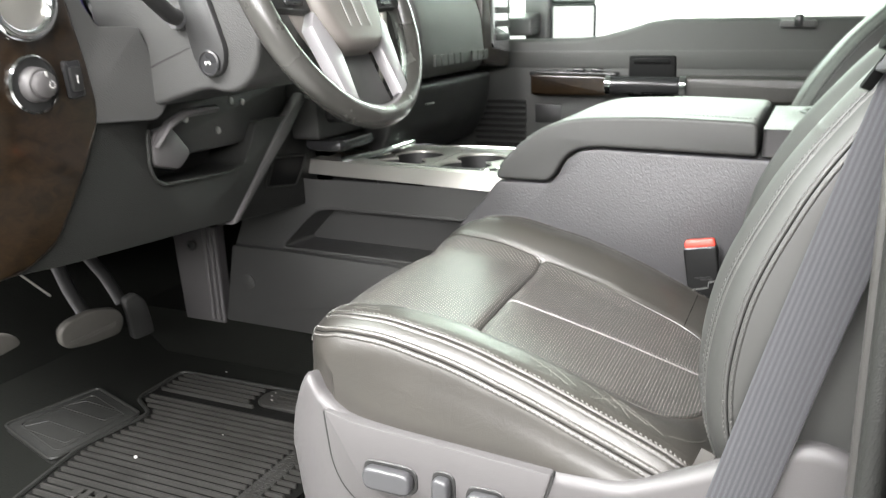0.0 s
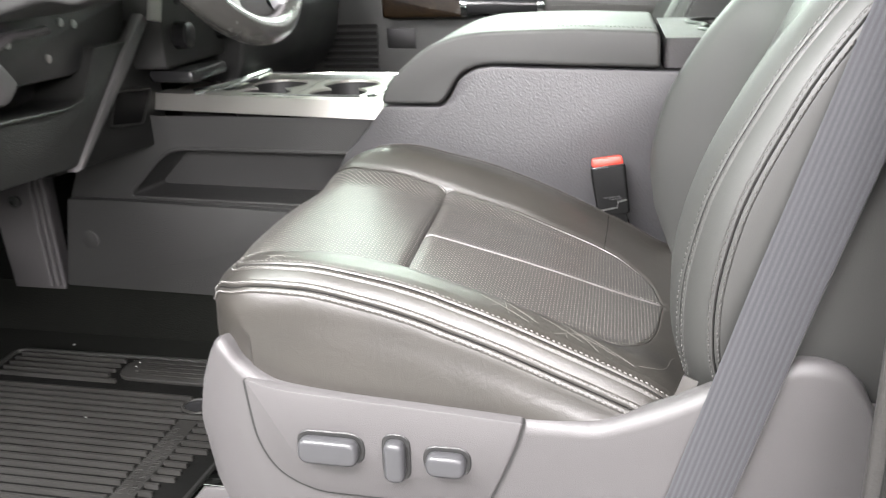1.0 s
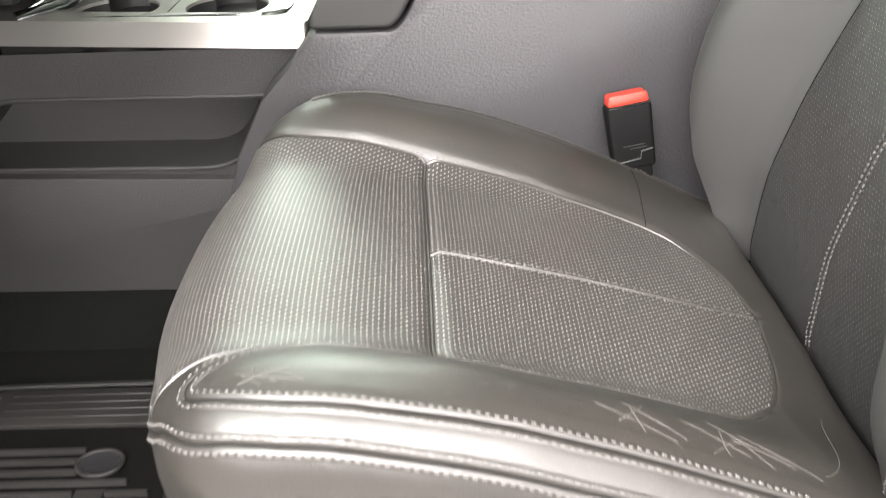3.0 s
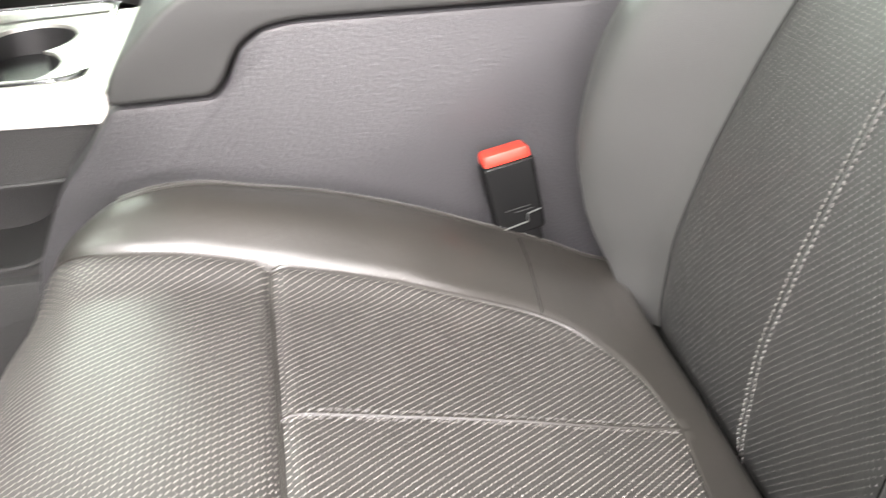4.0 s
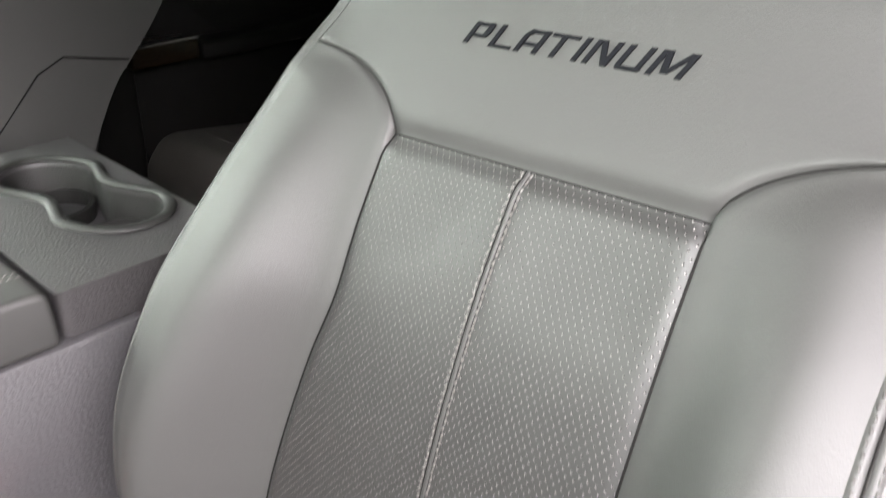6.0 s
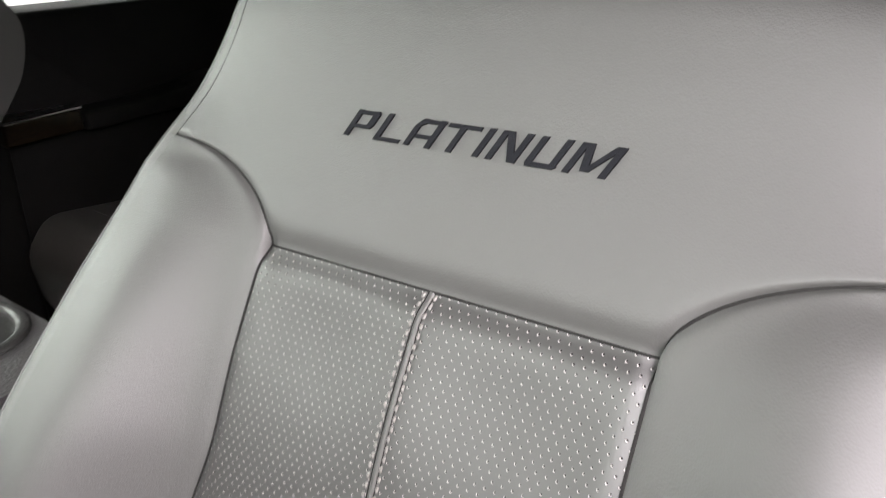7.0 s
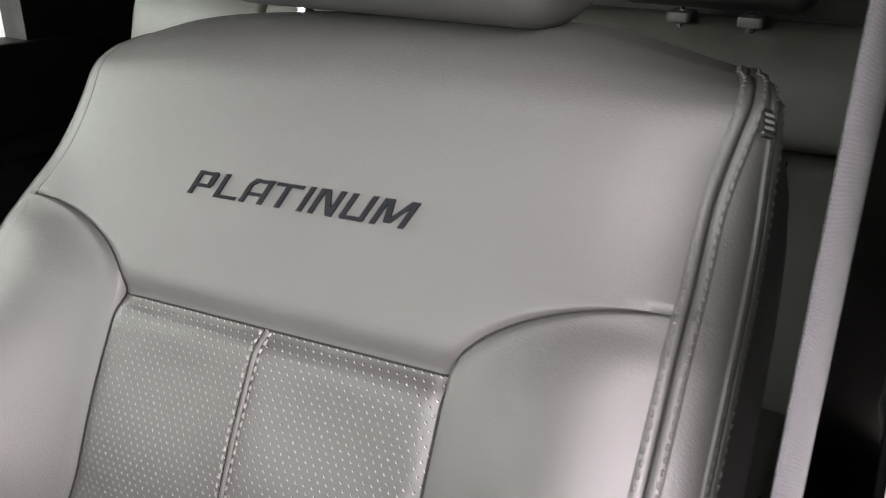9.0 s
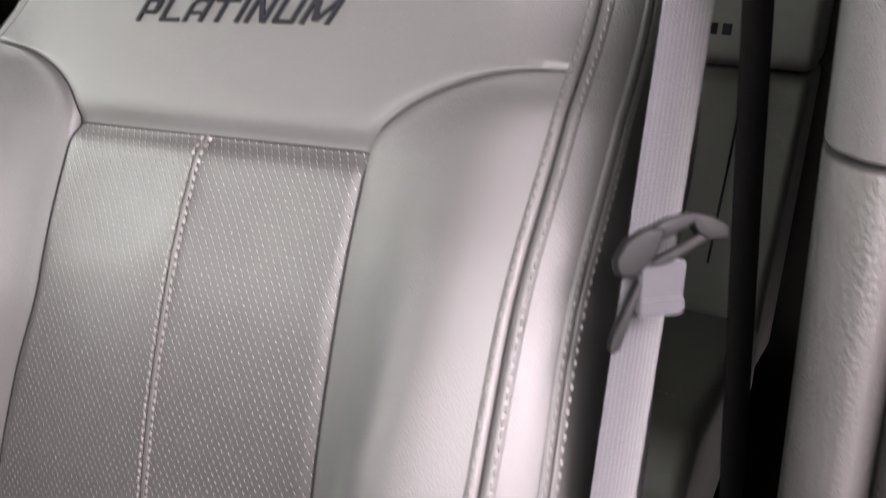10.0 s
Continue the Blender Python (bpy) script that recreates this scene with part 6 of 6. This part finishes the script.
for k in range(4):
    bm = bmesh.new()
    box(bm, -0.895, -0.68, 1.2405 + k * 0.0135, 1.2445 + k * 0.0135, -0.0118, -0.0100, 0.0006, 1)
    part("tab_rib", bm, DUSTY, tab)
for x, y in ((-0.913, 1.280), (-0.912, 1.266), (-0.901, 1.250)):
    bm = bmesh.new()
    lathe(bm, [(0.0022, 0.0), (0.0018, 0.001)], 10, pose(x, y, -0.0114))
    part("rivet", bm, MARKG, tab)
bm = bmesh.new()
sweep(bm, [(-0.7405 + 0.027 * math.cos(a), 1.162 + 0.021 * math.sin(a), -0.0125) for a in np.linspace(0, 2 * math.pi, 36, endpoint=False)], ring(0.0022, 8), closed=True)
fix = part("fixing_ring", bm, DUSTY, mat)
bm = bmesh.new()
lathe(bm, [(0.026, 0.0), (0.0255, 0.005), (0.018, 0.0035)], 30, pose(-0.7405, 1.162, -0.0185) @ Matrix.Diagonal((1, 0.78, 1, 1)))
part("fixing_cap", bm, GLOSSY, fix)
for k, w in enumerate((0.018, 0.012, 0.016)):
    bm = bmesh.new()
    box(bm, -1.01 + k * 0.024, -1.01 + k * 0.024 + w, 0.848, 0.874, -0.0125, -0.0105, 0.0006, 1)
    part("raised_bar", bm, DUSTY, mat)
bm = bmesh.new()
pad_edge = rounded([(-1.315, 0.981), (-1.272, 1.168), (-1.107, 1.113), (-1.124, 0.921)], 0.015)
prism(bm, pad_edge, "z", -0.026, -0.014, 0.002)
pad = part("heel_pad", bm, SOFT, mat)
bm = bmesh.new()
sweep(bm, [(x, y, -0.0135) for x, y in pad_edge], ring(0.0034, 6), closed=True)
part("pad_rim", bm, SOFT, pad)
for f, g, dy in ((0.78, 0.78, 0.0), (0.66, 0.20, -0.045), (0.66, 0.20, 0.045)):
    bm = bmesh.new()
    sweep(bm, [(-1.205 + (x + 1.205) * f, 1.046 + dy + (y - 1.046) * g, -0.0138) for x, y in pad_edge], ring(0.0014, 6), closed=True)
    part("pad_line", bm, SOFT, pad)
bm = bmesh.new()
for k in range(12):
    box(bm, -1.06, -0.93, 0.69 + k * 0.009, 0.694 + k * 0.009, -0.026, -0.012, 0.001, 1)
sill = solid(bm, RUBBER, "sill_tread", "black ridged tread strip along the door sill", "tread strip")
# loose crumbs and specks on the floor
for k, (x, y, r) in enumerate(((-0.99, 0.98, 0.0035), (-1.02, 1.31, 0.002), (-0.93, 1.285, 0.0015), (-0.93, 1.292, 0.0015), (-1.08, 1.335, 0.002), (-0.90, 1.10, 0.0015))):
    bm = bmesh.new()
    bmesh.ops.create_icosphere(bm, subdivisions=1, radius=r, matrix=pose(x, y, -0.0105 if y < 1.25 else -0.0165))
    solid(bm, MARK, "crumb", "tiny pale crumb on the floor mat", "crumb", "crumbs on the floor")

# ---- seat belts ----
buckle = thing("seat_belt_buckle", "black belt buckle with red release button on a short strap", "buckle", (-0.115, 1.315, 0.22))
bk = pose(-0.117, 1.318, 0.320, -10, -9, 4)
bm = bmesh.new()
prism(bm, rounded([(-0.0235, -0.040), (0.0235, -0.040), (0.0255, 0.035), (-0.0255, 0.035)], 0.006, 4), "y", -0.0125, 0.0125, 0.004, 3, bk)
case = part("case", bm, BUCKLE, buckle)
bm = bmesh.new()
prism(bm, rounded([(-0.0235, 0.0), (0.0235, 0.0), (0.0215, 0.0125), (-0.0215, 0.0125)], 0.004, 3), "y", -0.0115, 0.0115, 0.003, 2, bk @ Matrix.Translation((0, 0, 0.034)))
part("button", bm, RED, buckle, "red release button")
bm = bmesh.new()
sweep(bm, [bk @ Vector(p) for p in ((-0.0225, -0.013, 0.0335), (0.0225, -0.013, 0.0335))], ring(0.0011, 6), ups=(0, 1, 0))
part("edge_line", bm, CHROME, case)
bm = bmesh.new()
prism(bm, rounded(rect(-0.015, 0.019, -0.055, -0.030), 0.004), "y", -0.011, 0.010, 0.003, 2, bk)
part("boot", bm, BUCKLE, buckle)
bm = bmesh.new()
sweep(bm, [bk @ Vector(p) for p in ((-0.023, -0.0132, -0.030), (0.006, -0.0132, -0.028), (0.008, -0.0132, -0.020), (0.021, -0.0132, -0.0185))], ring(0.0009, 6), ups=(0, 1, 0))
part("boot_edge", bm, STEEL, case)
for z, x0, x1 in ((-0.012, -0.012, 0.012), (-0.0155, -0.004, 0.014)):
    bm = bmesh.new()
    box(bm, x0, x1, -0.0131, -0.0125, z - 0.0005, z + 0.0005, 0, 1, bk)
    part("case_mark", bm, DARK, case)
bm = bmesh.new()
sweep(bm, [bk @ Vector((0.002, 0, -0.05)), Vector((-0.105, 1.335, 0.23)), Vector((-0.09, 1.335, 0.14))], [(-0.019, -0.002), (0.019, -0.002), (0.019, 0.002), (-0.019, 0.002)], ups=[(0.1, -1, 0.1), (0.1, -1, 0), (0, -1, 0)])
part("strap", bm, BUCKLE, buckle)


def strap(name, pts, wide, width, material, parent, label=""):
    """A flat webbing along a line; wide: the way of its width."""
    p = resample(pts, 0.02)
    w = np.array([np.interp(np.linspace(0, 1, len(p)), np.linspace(0, 1, len(wide)), [v[k] for v in wide]) for k in range(3)]).T
    w /= np.linalg.norm(w, axis=1, keepdims=True)
    t = np.gradient(p, axis=0)
    n = np.cross(t, w)
    n /= np.linalg.norm(n, axis=1, keepdims=True)
    off = [(-0.5, 0.0), (-0.47, 0.0008), (0.0, 0.0011), (0.47, 0.0008), (0.5, 0.0), (0.47, -0.0008), (0.0, -0.0011), (-0.47, -0.0008), (-0.5, 0.0)]
    pts_ = np.stack([p + w * width * a + n * b for a, b in off], 1)
    d = np.r_[0, np.cumsum(np.linalg.norm(np.diff(p, axis=0), axis=1))]
    uv = np.stack(np.broadcast_arrays(np.array([a * width for a, _ in off])[None, :], d[:, None]), -1)
    return part(name, sheet(pts_, uv, name), material, parent, label)


belt = thing("seat_belt", "grey woven seat belt hanging beside the seat with its tongue", "seat belt", (0.0, 0.77, 0.05))
strap("webbing", [(-0.068, 0.758, 0.05), (-0.03, 0.763, 0.20), (0.022, 0.768, 0.40), (0.078, 0.773, 0.60), (0.135, 0.778, 0.80), (0.195, 0.782, 1.0), (0.215, 0.783, 1.07)], [(0.96, -0.06, -0.27), (0.96, -0.16, -0.27), (0.96, -0.2, -0.27)], 0.052, BELT, belt)
strap("retractor_webbing", [(0.150, 0.712, 0.20), (0.140, 0.730, 0.53), (0.128, 0.752, 0.79), (0.15, 0.772, 1.07)], [(0.96, -0.10, -0.2), (0.96, -0.10, -0.1)], 0.046, SHADED_BELT, belt, "webbing running down the pillar, shade in its colour")
bm = bmesh.new()
prism(bm, rounded(rect(0.17, 0.26, 1.06, 1.10), 0.015), "y", 0.765, 0.795, 0.006)
part("shoulder_guide", bm, DARK, belt)
# tongue riding on the webbing: a ring of plastic-coated steel with its slot, the blade below, and a stop fold
tm = Matrix.Translation((0.082, 0.764, 0.684)) @ pose(0, 0, 0, -23, 0, -61) @ Matrix.Scale(0.001, 4)


def tongue_piece(name, outline, y0, y1, material, parent, bevel=2.0, label=""):
    bm = bmesh.new()
    prism(bm, rounded(outline, 2.5, 3), "y", y0, y1, bevel, 3, tm)
    return part(name, bm, material, parent, label)


tongue = tongue_piece("tongue_grip", [(-23.5, -8), (-19, 0), (-11, 5.5), (-3, 5), (-7, -6), (-15, -14.5), (-22, -14.5)], -7, 5, BUCKLE, belt, 3.0, "grey plastic tongue grip")
tongue_piece("tongue_bridge", [(-13, 3), (-2, 9.5), (8, 12), (12, 9), (2, 3.5), (-6, -1)], -5, 4, BUCKLE, tongue)
tongue_piece("tongue_lower_bar", [(-12, -11), (-4, -10.5), (6, -4.5), (15, 1), (13, 4), (4, -1.5), (-5, -6.5)], -4, 4, BUCKLE, tongue, 1.5)
tongue_piece("tongue_loop", [(7, 12), (15, 10.5), (23, 6.5), (22.5, 1), (14, 0.5), (9, 4)], -5, 4, BUCKLE, tongue)
tongue_piece("tongue_blade", [(-14, -17), (-11.5, -16), (-21, -44), (-24.5, -46), (-25, -42)], -4, 5, BUCKLE, tongue, 0.5)
tongue_piece("webbing_fold", [(-12, -9), (6, -7), (4.5, -20), (3.5, -28), (-14, -30), (-13, -22)], -4, 3, BELT, tongue, 1.0)
tongue_piece("fold_edge", [(-13, -24), (5, -22), (4, -29), (-14, -31)], -5.5, 2, BELT, tongue, 1.0)

# ---- rear bench ----
bench = thing("rear_bench", "dark leather rear bench seat with head restraints", "bench", (0.85, CY, 0.0))
for y0, y1 in ((0.80, 1.28), (1.285, 1.84), (1.845, 2.185)):
    bm = bmesh.new()
    prism(bm, rounded([(0.455, 0.15), (0.440, 0.255), (0.490, 0.312), (0.70, 0.285), (0.93, 0.235), (0.95, 0.10), (0.52, 0.06)], 0.03, 5), "y", y0, y1, 0.035, 5)
    cu = part("cushion", bm, BRIGHTENED_LEATHER, bench)
    bm = bmesh.new()
    for xx, zz in ((0.56, 0.3045), (0.4455, 0.24)):
        line = np.stack([np.full(30, xx), np.linspace(y0 + 0.04, y1 - 0.04, 30), np.full(30, zz)], -1)
        stitches(bm, line, np.tile([-0.3, 0, 1], (30, 1)), gap=0.008, r=0.0008)
    tagged(part("stitching", bm, THREAD, cu), kind="stuff")
    bm = bmesh.new()
    prism(bm, rounded([(0.87, 0.16), (0.90, 0.32), (1.005, 0.574), (1.15, 0.576), (1.10, 0.10)], 0.02, 4), "y", y0, y1, 0.02, 4)
    part("backrest", bm, BRIGHTENED_LEATHER, bench)
    bm = bmesh.new()
    prism(bm, rounded([(1.004, 0.578), (1.035, 0.69), (1.075, 0.742), (1.15, 0.74), (1.15, 0.577)], 0.025, 4), "y", y0, y1, 0.02, 4)
    up = part("upper_back", bm, BRIGHTENED_LEATHER, bench)
    for yy in (y0 + 0.085, y1 - 0.085):
        bm = bmesh.new()
        sweep(bm, [(0.899, yy, 0.32), (0.950, yy, 0.44), (1.000, yy, 0.568)], ring(0.0018, 6), ups=(-1, 0, 0.1))
        part("back_seam", bm, DARK_THREAD, bench)
    bm = bmesh.new()
    yc = (y0 + y1) / 2 - 0.02
    for k in range(8):
        a = yc + 0.043 - k * 0.02
        box(bm, -0.0006, 0.0006, a - 0.0065, a + 0.0065, -0.008, 0.008, 0, 1, pose(1.0170, 0, 0.630, 0, 15.5, 0))
    part("embroidery_bars", bm, DARK_THREAD, up, "dark embroidered word, too small to read")
    bm = bmesh.new()
    prism(bm, rounded([(1.00, 0.760), (1.01, 0.88), (1.06, 0.92), (1.13, 0.88), (1.13, 0.760)], 0.03, 4), "y", yc - 0.13, yc + 0.13, 0.03, 4)
    hr = part("head_restraint", bm, SHADED_VINYL, bench)
    for dy in (-0.05, 0.05):
        bm = bmesh.new()
        sweep(bm, [(1.07, yc + dy, 0.72), (1.07, yc + dy, 0.77)], ring(0.007, 10), ups=(0, 1, 0))
        part("post", bm, CHROME, hr)
        bm = bmesh.new()
        prism(bm, rounded(rect(1.045, 1.095, yc + dy - 0.018, yc + dy + 0.018), 0.008), "z", 0.735, 0.750, 0.003)
        part("post_guide", bm, PLASTIC, hr)
rm = thing("rear_floor_mat", "black ribbed rubber mat on the rear floor", "floor mat", (0.35, 1.1, -0.02))
bm = bmesh.new()
prism(bm, rounded(rect(0.14, 0.52, 0.80, 1.34), 0.03), "z", -0.026, -0.018, 0.002)
part("sheet", bm, RUBBER, rm)
for k in range(20):
    bm = bmesh.new()
    y = 0.83 + k * 0.025
    prism(bm, [(y - 0.006, -0.018), (y + 0.006, -0.018), (y + 0.004, -0.010), (y - 0.004, -0.010)], "x", 0.17, 0.49)
    part("rib", bm, RUBBER, rm)

# ---- hall around the truck ----
bm = bmesh.new()
box(bm, -7, 7, -5, 7, -0.9, -0.8)
structure(bm, CONCRETE, "ground", "grey concrete hall floor", "floor")
for nm, b in (("wall_north", (-7, 7, 6.9, 7, -0.8, 3.4)), ("wall_south", (-7, 7, -5, -4.9, -0.8, 3.4)), ("wall_east", (6.9, 7, -4.9, 6.9, -0.8, 3.4)), ("wall_west", (-7, -6.9, -4.9, 6.9, -0.8, 3.4))):
    bm = bmesh.new()
    box(bm, *b)
    structure(bm, WHITE if nm == "wall_north" else HALLGREY, nm, "plain painted hall wall", "wall")
bm = bmesh.new()
box(bm, -7, 7, -5, 7, 3.4, 3.5)
structure(bm, HALLGREY, "hall_ceiling", "unseen hall ceiling, grey to cut bounced light", "ceiling")
